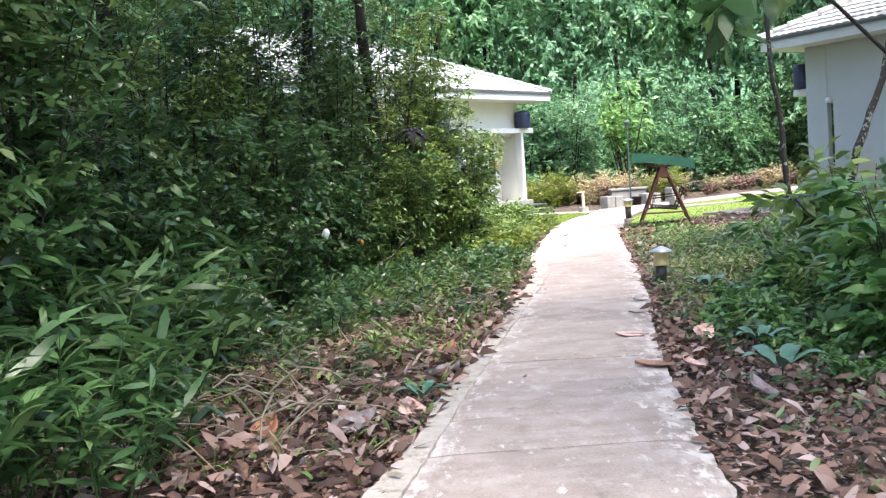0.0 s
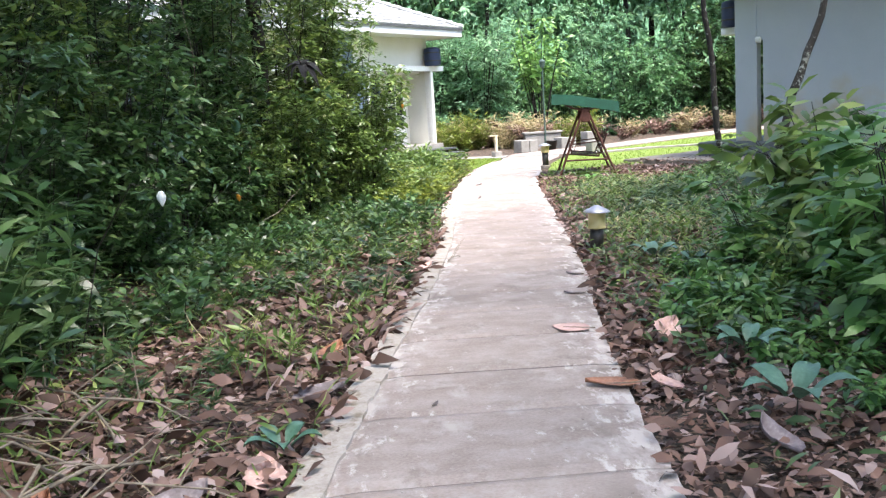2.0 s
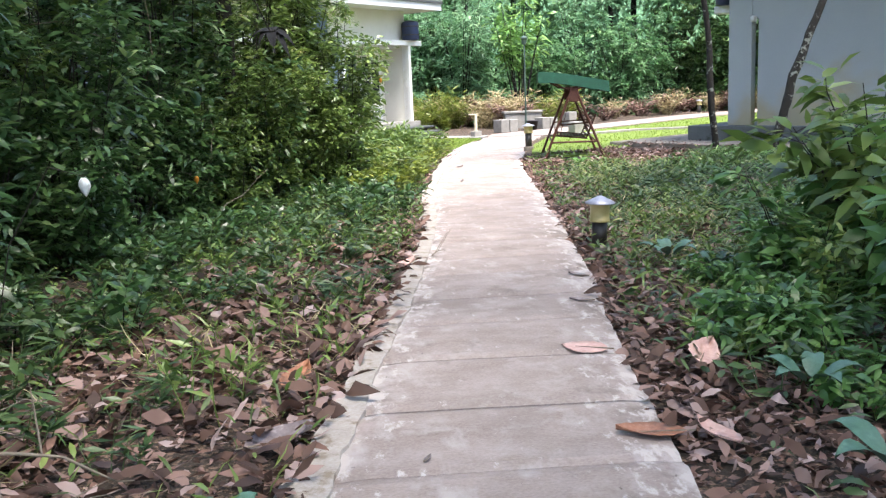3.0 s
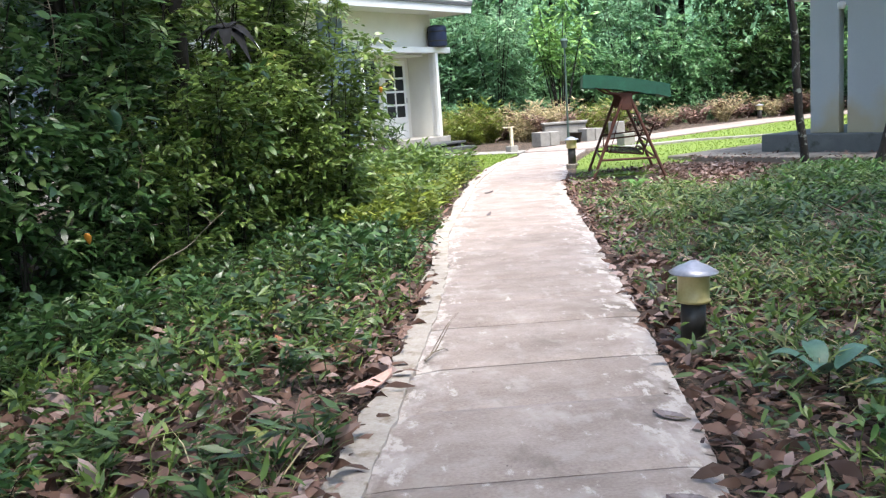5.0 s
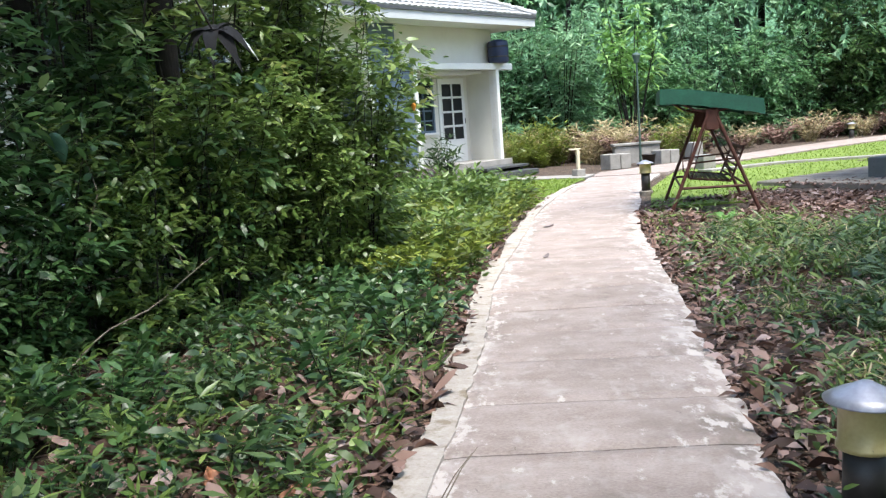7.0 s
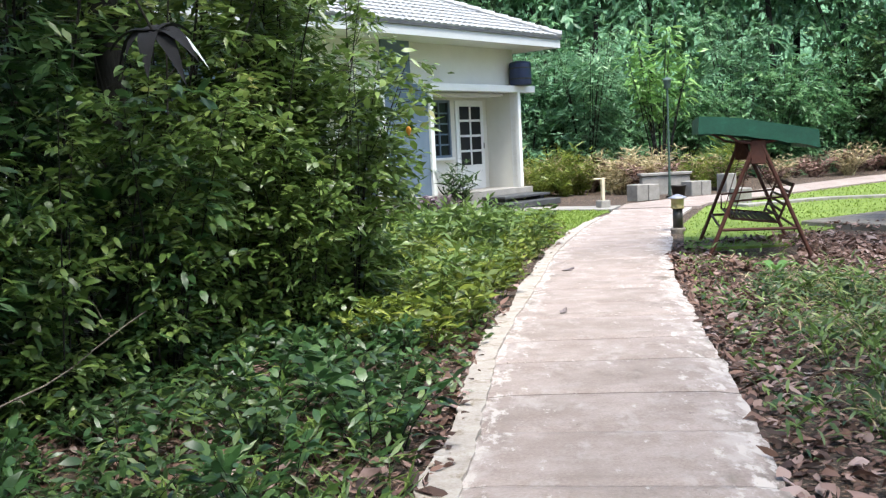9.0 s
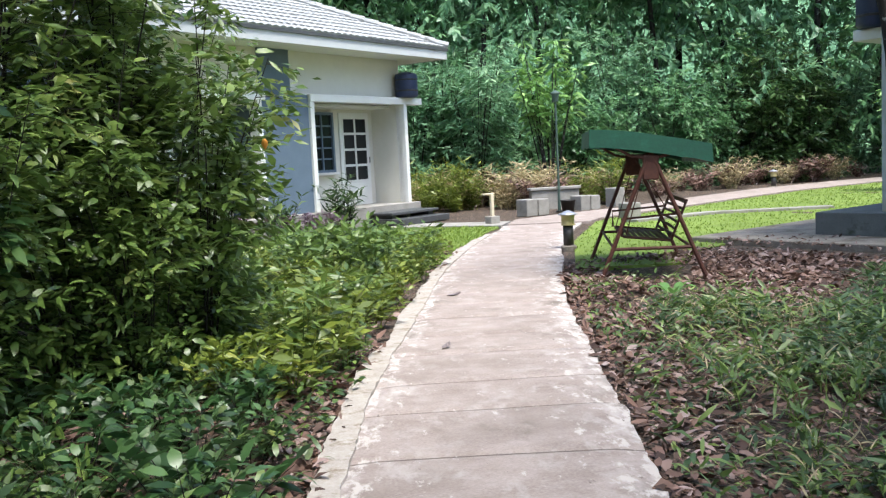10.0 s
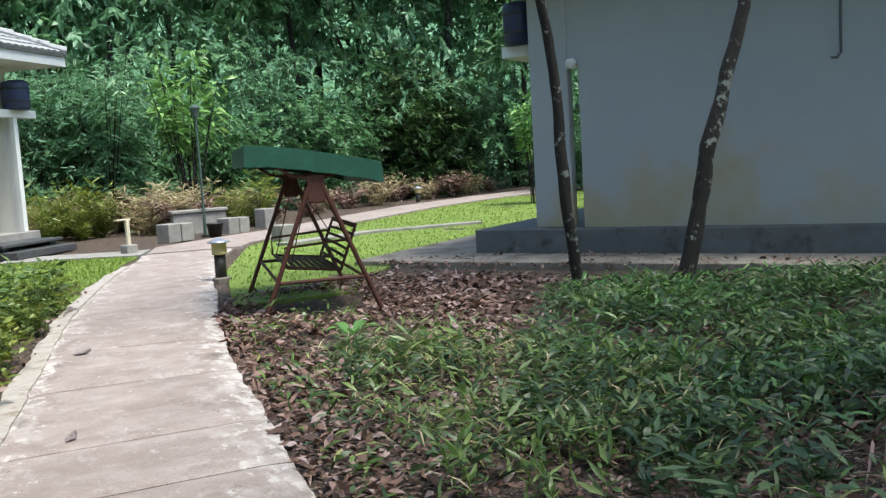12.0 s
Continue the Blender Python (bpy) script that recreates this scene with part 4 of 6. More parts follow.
def make_bush(name, label, category, group, stems, height, spread, boughs, per, leaf, wide, leaf_mat, stem_mat, stem_r, low=0.08, reach=0.7, droop=0.1, simple=True, top=1.0):
    """Stems that carry leafy side boughs: leaves lie in sprays along each bough, with gaps between."""
    t = thing(name, Matrix(), label, category, group)
    curves, *_ = stems_leaves(stems, height, spread, 1, leaf, wide)
    c = np.array(curves)
    n = stems * boughs
    k = np.repeat(np.arange(stems), boughs)
    q = rng.uniform(low, 1.0, n) ** top * 2.999
    i = q.astype(int)
    f = (q - i)[:, None]
    start = c[k, i] * (1 - f) + c[k, i + 1] * f
    a = rng.uniform(0, 2 * math.pi, n)
    way = np.stack([np.cos(a), np.sin(a), rng.normal(0.12, 0.3, n)], 1)
    size = reach * rng.uniform(0.35, 1.0, n) * (1.15 - 0.45 * q / 3)
    bm = bmesh.new()
    for s in curves:
        tube(bm, s, [stem_r, stem_r * 0.8, stem_r * 0.55, stem_r * 0.25], 5, False)
    for p, w, z in zip(start[::2], way[::2], size[::2]):
        tube(bm, [p, p + w * z * 0.5, p + w * z + np.array((0, 0, -droop * z))], [stem_r * 0.4, stem_r * 0.3, stem_r * 0.15], 3, False)
    tagged(part("stem", bm, stem_mat, t), kind="stuff")
    m = n * per
    b = np.repeat(np.arange(n), per)
    u = rng.uniform(0.15, 1.05, m)[:, None]
    side = np.stack([-way[b, 1], way[b, 0], np.zeros(m)], 1) * rng.choice((-1.0, 1.0), m)[:, None]
    pos = start[b] + way[b] * size[b][:, None] * u + np.array((0, 0, -1.0)) * droop * size[b][:, None] * u * u + rng.normal(0, 0.035, (m, 3))
    axis = way[b] * 0.55 + side * rng.uniform(0.3, 1.0, m)[:, None] + np.stack([np.zeros(m), np.zeros(m), rng.normal(-0.18, 0.3, m)], 1)
    tagged(part("foliage", leaf_mesh("foliage", leaf_mat, pos, axis, leaf * rng.uniform(0.55, 1.3, m), wide * rng.uniform(0.6, 1.2, m), 0.15, 0.15, None, simple), None, t), kind="stuff")
    return t


def place(models, spots):
    """Moves the first use of each model into place and copies it for the rest."""
    used = set()
    for i, (x, y, turn, size, which) in enumerate(spots):
        ob = models[which % len(models)]
        m = pose(x, y, float(ground_z(x, y)) - 0.02, 0, 0, turn)
        if which % len(models) not in used:
            used.add(which % len(models))
            ob.matrix_world = m @ Matrix.Scale(size, 4)
        else:
            c = copy_thing(ob, m)
            c.scale = (size, size, size)
    for i, ob in enumerate(models):
        if i not in used:
            for o in list(ob.children_recursive) + [ob]:
                bpy.data.objects.remove(o)


def spots_in(poly, count, gap, sizes, kinds):
    out = []
    tries = 0
    while len(out) < count and tries < 8000:
        tries += 1
        xs, ys = [p[0] for p in poly], [p[1] for p in poly]
        x, y = rng.uniform(min(xs), max(xs)), rng.uniform(min(ys), max(ys))
        if inside(np.array([x]), np.array([y]), poly)[0] and all((x - o[0]) ** 2 + (y - o[1]) ** 2 > gap * gap for o in out):
            out.append((x, y, rng.uniform(0, 360), rng.uniform(*sizes), int(rng.integers(0, kinds))))
    return out


# thicket beside the path
THICKET = [(-0.75, 16.9), (-1.6, 14.6), (-2.7, 12.6), (-3.3, 10.0), (-3.7, 7.0), (-4.0, 3.0), (-9.5, 2.0), (-11, 12), (-8, 20.5), (-3.0, 20.0)]
shrub = "dense dark green thicket shrub with thin stems"
models = [make_bush("thicket_shrub", shrub, "shrub", "thicket", 9, 5.4, 1.15, 36, 14, 0.135, 0.056, L_DARK, M_DARKBARK, 0.014, top=0.9),
          make_bush("thicket_shrub", shrub, "shrub", "thicket", 9, 3.8, 1.1, 30, 15, 0.13, 0.055, L_DARK, M_DARKBARK, 0.012),
          make_bush("thicket_shrub", "olive green thicket shrub with thin stems", "shrub", "thicket", 9, 4.8, 1.05, 30, 14, 0.13, 0.052, L_OLIVE, M_DARKBARK, 0.012, top=0.9),
          make_bush("thicket_shrub", "olive green shrub leaning out of the thicket", "shrub", "thicket", 6, 3.5, 0.8, 30, 14, 0.125, 0.05, L_OLIVE, M_DARKBARK, 0.011, 0.2, 0.6),
          make_bush("thicket_shrub", "low dark green shrub at the thicket's edge", "shrub", "thicket", 9, 2.2, 0.75, 22, 14, 0.125, 0.05, L_DARK, M_DARKBARK, 0.008, 0.05, 0.55, 0.15, False),
          # dark leaves chosen here to deepen the shade under the thicket
          make_bush("thicket_shrub", "low broad-leaved shrub at the thicket's edge", "shrub", "thicket", 8, 1.6, 0.7, 18, 12, 0.15, 0.06, L_DARK, M_DARKBARK, 0.007, 0.08, 0.5, 0.2, False),
          make_bush("thicket_shrub", "loose olive green shrub at the thicket's end", "shrub", "thicket", 9, 2.7, 0.7, 24, 14, 0.12, 0.05, L_OLIVE, M_DARKBARK, 0.008, 0.05, 0.5, 0.15, False)]
sp = spots_in(THICKET, 25, 1.1, (0.85, 1.2), 3)
sp += [(-0.35, 16.9, 20, 1.0, 2), (-0.9, 15.9, 80, 1.0, 2), (-1.7, 15.2, 130, 1.05, 0), (-0.2, 18.0, 200, 0.85, 2), (-2.5, 13.6, 250, 1.0, 0), (-3.1, 11.7, 300, 1.0, 1), (-1.0, 18.6, 10, 1.15, 0), (0.2, 16.6, 60, 0.95, 3), (0.25, 17.5, 160, 0.95, 3)]
sp += [(-3.1, 9.3, 10, 1.15, 4), (-2.7, 10.5, 70, 1.1, 4), (-2.2, 11.7, 140, 1.1, 4), (-1.9, 12.9, 200, 1.1, 4), (-1.45, 14.0, 260, 1.0, 4), (-1.0, 15.0, 330, 1.0, 4), (-0.25, 15.9, 50, 0.95, 6), (0.15, 16.0, 100, 0.8, 6), (-0.6, 14.9, 210, 0.85, 6), (0.4, 16.7, 150, 1.0, 6), (-0.95, 14.1, 20, 0.75, 6),
       (-3.4, 6.2, 30, 1.2, 4), (-3.4, 7.6, 80, 1.2, 1), (-3.1, 8.4, 120, 1.1, 5), (-3.2, 5.2, 170, 1.1, 5), (-2.7, 9.7, 20, 0.8, 5), (-2.0, 11.1, 90, 0.75, 5), (-1.5, 13.3, 160, 0.7, 5), (-4.3, 5.6, 240, 1.0, 2), (-4.4, 8.2, 290, 1.0, 0), (-2.3, 16.6, 40, 1.15, 0), (-3.3, 15.6, 100, 1.1, 0), (-1.5, 17.4, 200, 1.05, 2), (-4.2, 14.4, 310, 1.1, 0)]
place(models, sp)


def tall_tree(x, y, pts, r0, r1, bark, label, crown_at, crown_r, leaves, leaf, leaf_mat, limbs=6, squash=0.6, simple=False, ratio=0.42, spray=1):
    """A tapered trunk along points, limbs that fork from its top, and leaves round the limbs."""
    t = thing("tree", pose(x, y, float(ground_z(x, y)) - 0.05), label, "tree")
    n = len(pts)
    bm = bmesh.new()
    fine, radii = [], []
    for i in range(n - 1):
        for k in range(5):
            q = k / 5
            a, b = Vector(pts[i]), Vector(pts[i + 1])
            f = (i + q) / (n - 1)
            p = a.lerp(b, q)
            fine.append(p + Vector((noise.noise(Vector((f * 9, x, 0))), noise.noise(Vector((f * 9, y, 5))), 0)) * r0 * 0.3)
            radii.append((r0 + (r1 - r0) * f) * (1 + 0.18 * noise.noise(Vector((f * 14, x, y)))) * (1.35 if f == 0 else 1))
    fine.append(Vector(pts[-1]))
    radii.append(r1)
    tube(bm, fine, radii, 12)
    part("trunk", bm, bark, t, smooth=True)
    top = Vector(pts[-1])
    bm = bmesh.new()
    cl = []
    c = Vector(crown_at)
    for k in range(limbs):
        a = 2 * math.pi * k / limbs + rng.uniform(-0.4, 0.4)
        e = c + Vector((math.cos(a) * crown_r * rng.uniform(0.5, 1), math.sin(a) * crown_r * rng.uniform(0.5, 1), crown_r * squash * rng.uniform(-0.6, 0.9)))
        s = top.lerp(fine[len(fine) * 2 // 3], rng.uniform(0, 0.35)) if k else top
        mid = s.lerp(e, 0.5) + Vector((0, 0, 0.15 * crown_r))
        tube(bm, [s, mid, e], [r1 * 0.7, r1 * 0.4, r1 * 0.12], 6)
        for q in (0.45, 0.7, 1.0):
            cl.append((np.array(s.lerp(mid, q * 2) if q < 0.5 else mid.lerp(e, q * 2 - 1)), crown_r * rng.uniform(0.28, 0.5)))
    part("limb", bm, bark, t)
    if leaves:
        tufts = leaves // spray
        leaves = tufts * spray
        which = np.repeat(rng.integers(0, len(cl), tufts), spray)
        d = np.repeat(unit(rng.normal(0, 1, (tufts, 3))) * (rng.uniform(0, 1, tufts) ** 0.5)[:, None], spray, 0)
        rad = np.array([q[1] for q in cl])[which][:, None]
        pos = np.array([q[0] for q in cl])[which] + d * rad * (1, 1, squash)
        axis = d + rng.normal(0, 0.5, (leaves, 3)) + (0, 0, -0.35)
        if spray > 1:
            out = unit(d * (1, 1, 0.3) + (0, 0, -0.25) + np.repeat(rng.normal(0, 0.35, (tufts, 3)), spray, 0))
            pos = pos + out * rng.uniform(-0.2, 1.0, leaves)[:, None] * leaf * 2.6
            axis = out * 0.7 + rng.normal(0, 0.4, (leaves, 3)) + (0, 0, -0.15)
        part("crown", leaf_mesh("crown", leaf_mat, pos, axis, leaf * rng.uniform(0.6, 1.25, leaves), leaf * ratio * rng.uniform(0.6, 1.2, leaves), 0.12, 0.15, None, simple), None, t)
    return t


# trunks that stand in the thicket, their crowns over the path
tall_tree(-1.1, 15.6, [(0, 0, 0), (0.05, 0, 2.5), (-0.1, 0.1, 5.0), (0.1, 0, 7.5)], 0.11, 0.07, M_DARKBARK, "dark slender forest tree at the thicket's edge", (0.6, 0, 8.8), 3.0, 1800, 0.24, L_DARK, 8)
tall_tree(-2.1, 15.4, [(0, 0, 0), (-0.1, 0.1, 2.5), (0.15, 0, 5.0), (0.2, 0, 8.5)], 0.12, 0.07, M_BARK, "brown forest tree in the thicket", (0.5, 0.5, 9.5), 3.2, 1800, 0.24, L_DARK, 8)
tall_tree(-3.3, 16.2, [(0, 0, 0), (-0.15, 0, 2.2), (-0.35, 0, 4.2), (-0.5, 0, 8.0)], 0.08, 0.05, M_DARKBARK, "thin dark tree in the thicket", (-0.5, 0, 8.8), 2.6, 1300, 0.24, L_DARK, 7)
# these two crowns hang above the view, set and thickened to cast shade
tall_tree(-4.6, 9.0, [(0, 0, 0), (0.1, 0, 2.5), (0.3, 0, 5.0), (0.8, 0, 7.0)], 0.17, 0.09, M_DARKBARK, "dark forest tree with an unseen crown added for shade", (4.0, 0, 8.4), 3.4, 6000, 0.24, L_DARK, 10, 0.6, True)
tall_tree(-5.0, 3.5, [(0, 0, 0), (0.1, 0, 2.5), (0.3, 0, 5.0), (0.9, 0, 7.0)], 0.2, 0.1, M_DARKBARK, "dark forest tree with an unseen crown that shades the start", (3.2, -1, 8.4), 3.8, 7800, 0.24, L_DARK, 9, 0.6, True)
# out-of-view trees on both sides, added only to block light from above
tall_tree(6.8, 0.5, [(0, 0, 0), (0, 0, 2.5), (-0.3, 0, 5.0), (-0.8, 0, 7.5)], 0.2, 0.1, M_DARKBARK, "unseen tall tree added to shade the path's start", (-3.2, 0.8, 8.6), 3.8, 5600, 0.24, L_DARK, 9, 0.6, True)
tall_tree(8.6, 6.0, [(0, 0, 0), (0.1, 0, 2.5), (-0.2, 0, 5.0), (-0.6, 0, 7.5)], 0.2, 0.1, M_DARKBARK, "unseen tall tree added to shade the ground cover", (-2.0, 0.5, 8.8), 3.8, 2800, 0.24, L_DARK, 9)
tall_tree(12.2, 10.2, [(0, 0, 0), (0.1, 0, 2.5), (-0.3, 0, 5.0), (-0.9, 0, 7.5)], 0.2, 0.1, M_DARKBARK, "unseen tall tree added to shade the grey cottage", (-1.2, 3.4, 8.6), 4.2, 9000, 0.24, L_DARK, 10, 0.6, True)
tall_tree(7.6, 4.0, [(0, 0, 0), (0.1, 0, 2.5), (-0.5, 0.2, 5.0), (-1.6, 0.6, 8.0)], 0.2, 0.1, M_DARKBARK, "unseen tall tree added to shade the path", (-4.6, -0.6, 9.6), 3.8, 5000, 0.28, L_DARK, 10, 0.5, True)
tall_tree(-6.2, 7.0, [(0, 0, 0), (0.1, 0, 2.5), (0.3, 0, 5.0), (0.9, 0, 8.0)], 0.2, 0.1, M_DARKBARK, "unseen tall tree added to shade the thicket's foot", (1.8, -0.4, 9.8), 4.0, 8500, 0.28, L_DARK, 10, 0.5, True)
tall_tree(-4.6, 12.6, [(0, 0, 0), (0.1, 0, 2.5), (0.3, 0, 5.0), (0.9, 0, 8.0)], 0.18, 0.1, M_DARKBARK, "unseen tall tree added to shade the thicket's foot", (2.0, -0.6, 9.8), 3.8, 7500, 0.28, L_DARK, 10, 0.5, True)
tall_tree(10.2, 9.6, [(0, 0, 0), (0.1, 0, 2.5), (-0.4, 0, 5.0), (-1.4, 0, 8.0)], 0.2, 0.1, M_DARKBARK, "unseen tall tree arching over, added to shade the ground cover", (-3.8, -0.6, 9.6), 3.8, 6200, 0.28, L_DARK, 10, 0.5, True)
# the two slim trees by the grey cottage
tall_tree(7.22, 18.8, [(0, 0, 0), (-0.12, 0.0, 0.85), (-0.17, 0.0, 1.55), (-0.2, 0.0, 2.35), (-0.32, 0.0, 3.0), (-0.42, 0.1, 5.2)], 0.062, 0.045, M_BARK, "slim mottled tree beside the grey cottage", (-0.4, 0.2, 7.4), 2.2, 1500, 0.2, L_OLIVE, 7)
tall_tree(7.76, 17.95, [(0, 0, 0), (0.25, 0.0, 0.78), (0.42, 0.0, 1.48), (0.7, 0.0, 2.17), (1.0, 0.05, 2.82), (1.6, 0.3, 5.2)], 0.085, 0.055, M_BARK, "leaning mottled tree beside the grey cottage", (1.9, 0.5, 7.2), 2.6, 1600, 0.2, L_OLIVE, 7)

# leafy herbs close to the left of the path
herb = "leafy forest herb with long pointed leaves"
models = [make_plant("leafy_herb", herb, "plant", "herbs under the thicket", 9, 0.85, 0.42, 15, 0.24, 0.055, L_COVER, L_COVER, 0.006, start=0.3, rise=0.25),
          make_plant("leafy_herb", herb, "plant", "herbs under the thicket", 8, 0.7, 0.4, 14, 0.21, 0.06, L_DARK, L_DARK, 0.006, start=0.3, rise=0.3),
          make_plant("leafy_herb", herb, "plant", "herbs under the thicket", 9, 0.98, 0.45, 14, 0.27, 0.05, L_DARK, L_DARK, 0.006, start=0.3, rise=0.2)]
HERBS = [(-1.5, 4.2), (-1.7, 7.4), (-2.2, 9.5), (-3.4, 10), (-4.4, 8), (-4.2, 3.4), (-2.2, 3.4)]
place(models, spots_in(HERBS, 84, 0.22, (0.7, 1.25), 3))

# bright herbs between the thicket and the lawn
models = [make_plant("bright_herb", "bright yellow-green leafy herb beside the path", "plant", "bright herbs by the path", 10, 0.55, 0.32, 20, 0.13, 0.05, L_HERB, L_HERB, 0.005, simple=True, start=0.2, jit=0.05),
          make_plant("bright_herb", "bright yellow-green leafy herb beside the path", "plant", "bright herbs by the path", 12, 0.42, 0.36, 18, 0.11, 0.045, L_HERB, L_HERB, 0.005, simple=True, start=0.2, jit=0.05),
          make_plant("bright_herb", "tall olive green leafy herb beside the path", "plant", "bright herbs by the path", 9, 0.75, 0.3, 22, 0.14, 0.05, L_OLIVE, L_OLIVE, 0.006, simple=True, start=0.2, jit=0.05)]
BRIGHT = [(1.3, 15.5), (1.85, 18.3), (2.4, 21.4), (2.65, 22.6), (0.8, 22.6), (-1.5, 22.0), (-3.0, 20.5), (-0.4, 18.2), (0.1, 16.2)]
place(models, spots_in(BRIGHT, 150, 0.2, (0.6, 1.15), 3))
models = [make_plant("dark_herb", "dark green leafy herb at the thicket's foot", "plant", "herbs under the thicket", 9, 0.5, 0.34, 16, 0.14, 0.05, L_DARK, M_DARKBARK, 0.005, start=0.2, jit=0.05),
          make_plant("dark_herb", "low green leafy herb at the thicket's foot", "plant", "herbs under the thicket", 9, 0.4, 0.34, 16, 0.12, 0.05, L_COVER, M_DARKBARK, 0.005, start=0.2, jit=0.05)]
place(models, spots_in([(0.85, 12.4), (1.2, 15.4), (0.3, 16.6), (-1.4, 15.4), (-2.6, 12.6), (-3.3, 9.5), (-2.0, 7.6), (-0.6, 9.4)], 95, 0.24, (0.5, 0.95), 2))

# upright weeds among the litter
models = [make_plant("weed", "thin upright olive weed among fallen leaves", "plant", "weeds among the litter", 5, 0.36, 0.2, 9, 0.12, 0.03, L_OLIVE, L_OLIVE, 0.004, simple=True, start=0.25, rise=0.5),
          make_plant("weed", "thin upright green weed among fallen leaves", "plant", "weeds among the litter", 5, 0.3, 0.2, 9, 0.13, 0.036, L_COVER, L_COVER, 0.004, simple=True, start=0.25, rise=0.4)]
place(models, spots_in([(1.75, 5.6), (2.3, 8.6), (2.75, 11), (3.5, 14.6), (4.1, 17.6), (5.4, 16.6), (7.4, 18.6), (8.0, 14.0), (6.5, 9.5), (4.0, 6.0)], 170, 0.24, (0.6, 1.2), 2) + spots_in([(-0.5, 6.2), (0.3, 8.6), (0.75, 11.2), (1.2, 13.8), (-0.2, 14.4), (-1.6, 11.5), (-1.6, 6.5)], 80, 0.24, (0.5, 1.1), 2))

# shrubs close to the right of the path
models = [make_bush("leafy_shrub", "loose green shrub with broad drooping leaves", "shrub", "shrubs beside the path", 8, 1.05, 0.5, 12, 9, 0.19, 0.075, L_SHRUB, M_DARKBARK, 0.008, 0.15, 0.4, 0.35, False),
          make_bush("leafy_shrub", "loose olive green shrub with broad leaves", "shrub", "shrubs beside the path", 7, 1.25, 0.5, 11, 9, 0.18, 0.07, L_OLIVE, M_DARKBARK, 0.008, 0.2, 0.4, 0.35, False),
          make_bush("leafy_shrub", "low green shrub with broad leaves", "shrub", "shrubs beside the path", 7, 0.55, 0.4, 8, 8, 0.15, 0.06, L_SHRUB, M_DARKBARK, 0.006, 0.15, 0.3, 0.25, False)]
SHRUBS = [(3.0, 6.4), (3.2, 8.6), (4.0, 9.6), (6.0, 9.4), (5.6, 4.6), (3.2, 4.6)]
place(models, spots_in(SHRUBS, 15, 0.55, (0.55, 0.95), 2) + [(3.7, 7.5, 20, 1.25, 0), (4.0, 8.7, 140, 1.35, 1), (4.5, 9.5, 220, 1.3, 0), (3.5, 6.3, 300, 1.2, 0)] + [(x, y, a, s, 2) for x, y, a, s, k in spots_in([(2.0, 5.6), (2.5, 8.4), (3.4, 10.2), (4, 10), (2.9, 6.0), (1.8, 4)], 14, 0.3, (0.35, 0.75), 1)])


# ---- ground cover and litter ----
def cover(name, label, poly, count, mat, leaf, wide, low, high, rise=0.25, off=0.03, even=0.0, fine=False):
    dry = mat is L_DRY
    x, y = scatter(poly, count)
    k = (x < path_l(y) - off + 0.02) | (x > path_r(y) + off)
    x, y = x[k], y[k]
    dens = np.array([noise.noise(Vector((a * 0.9, b * 0.9, 3.0))) for a, b in zip(x, y)])
    k = rng.uniform(-0.45, 0.35, len(x)) < dens + even
    x, y = x[k], y[k]
    n = len(x)
    z = ground_z(x, y) + rng.uniform(low, high, n)
    a = rng.uniform(0, 2 * math.pi, n)
    axis = np.stack([np.cos(a), np.sin(a), rng.normal(rise, 0.3, n)], 1)
    me = leaf_mesh(name, mat, np.stack([x, y, z], 1), axis, leaf * rng.uniform(0.4, 1.3, n), wide * rng.uniform(0.4, 1.1, n), 0.45 if dry else 0.2, rng.uniform(-0.15, 0.35, (n, 1)) if dry else 0.2, None, False, fine)
    ob = part(name, me, None)
    tagged(ob, label, "ground cover", kind="stuff")


NEAR_L = [(-2.0, -4.0), (-0.9, 1.5), (-0.2, 5), (1.2, 12.2), (1.6, 16), (1.8, 17.5), (-0.5, 18), (-2.5, 14.5), (-3.6, 9), (-5.5, -4.0)]
MID_L = [(-0.9, 9.0), (0.75, 10.4), (1.5, 15.5), (1.7, 17.5), (-1.0, 18), (-3.2, 12.5), (-3.4, 9)]
LITTER_R = [(3.3, 16.8), (3.95, 20.6), (4.3, 21.6), (6.4, 22.0), (7.1, 21.2), (8.6, 18.6), (6.5, 18.8), (5.3, 17.2)]
ALL_R = [(0.3, -4.0), (1.0, 1.5), (1.7, 7.6), (3.1, 15.5), (4.3, 21.6), (6.4, 22.0), (7.1, 21.2), (10.2, 16.0), (11, 10), (8, -4.0)]

cover("leaf_litter", "brown and pinkish dry fallen leaves", NEAR_L, 26000, L_DRY, 0.13, 0.062, 0.0, 0.05, 0.05)
cover("leaf_litter", "brown and pinkish dry fallen leaves", ALL_R, 40000, L_DRY, 0.11, 0.05, 0.0, 0.05, 0.05, 0.03, 0.1)
cover("leaf_litter", "pale brown dry fallen leaves in a thick layer", LITTER_R, 14000, L_DRY, 0.12, 0.05, 0.0, 0.06, 0.08, 0.0)
def strip(edge, y0, y1, near, far):
    ys = np.linspace(y0, y1, 12)
    return [(float(edge(y)) + near, float(y)) for y in ys] + [(float(edge(y)) + far, float(y)) for y in ys[::-1]]


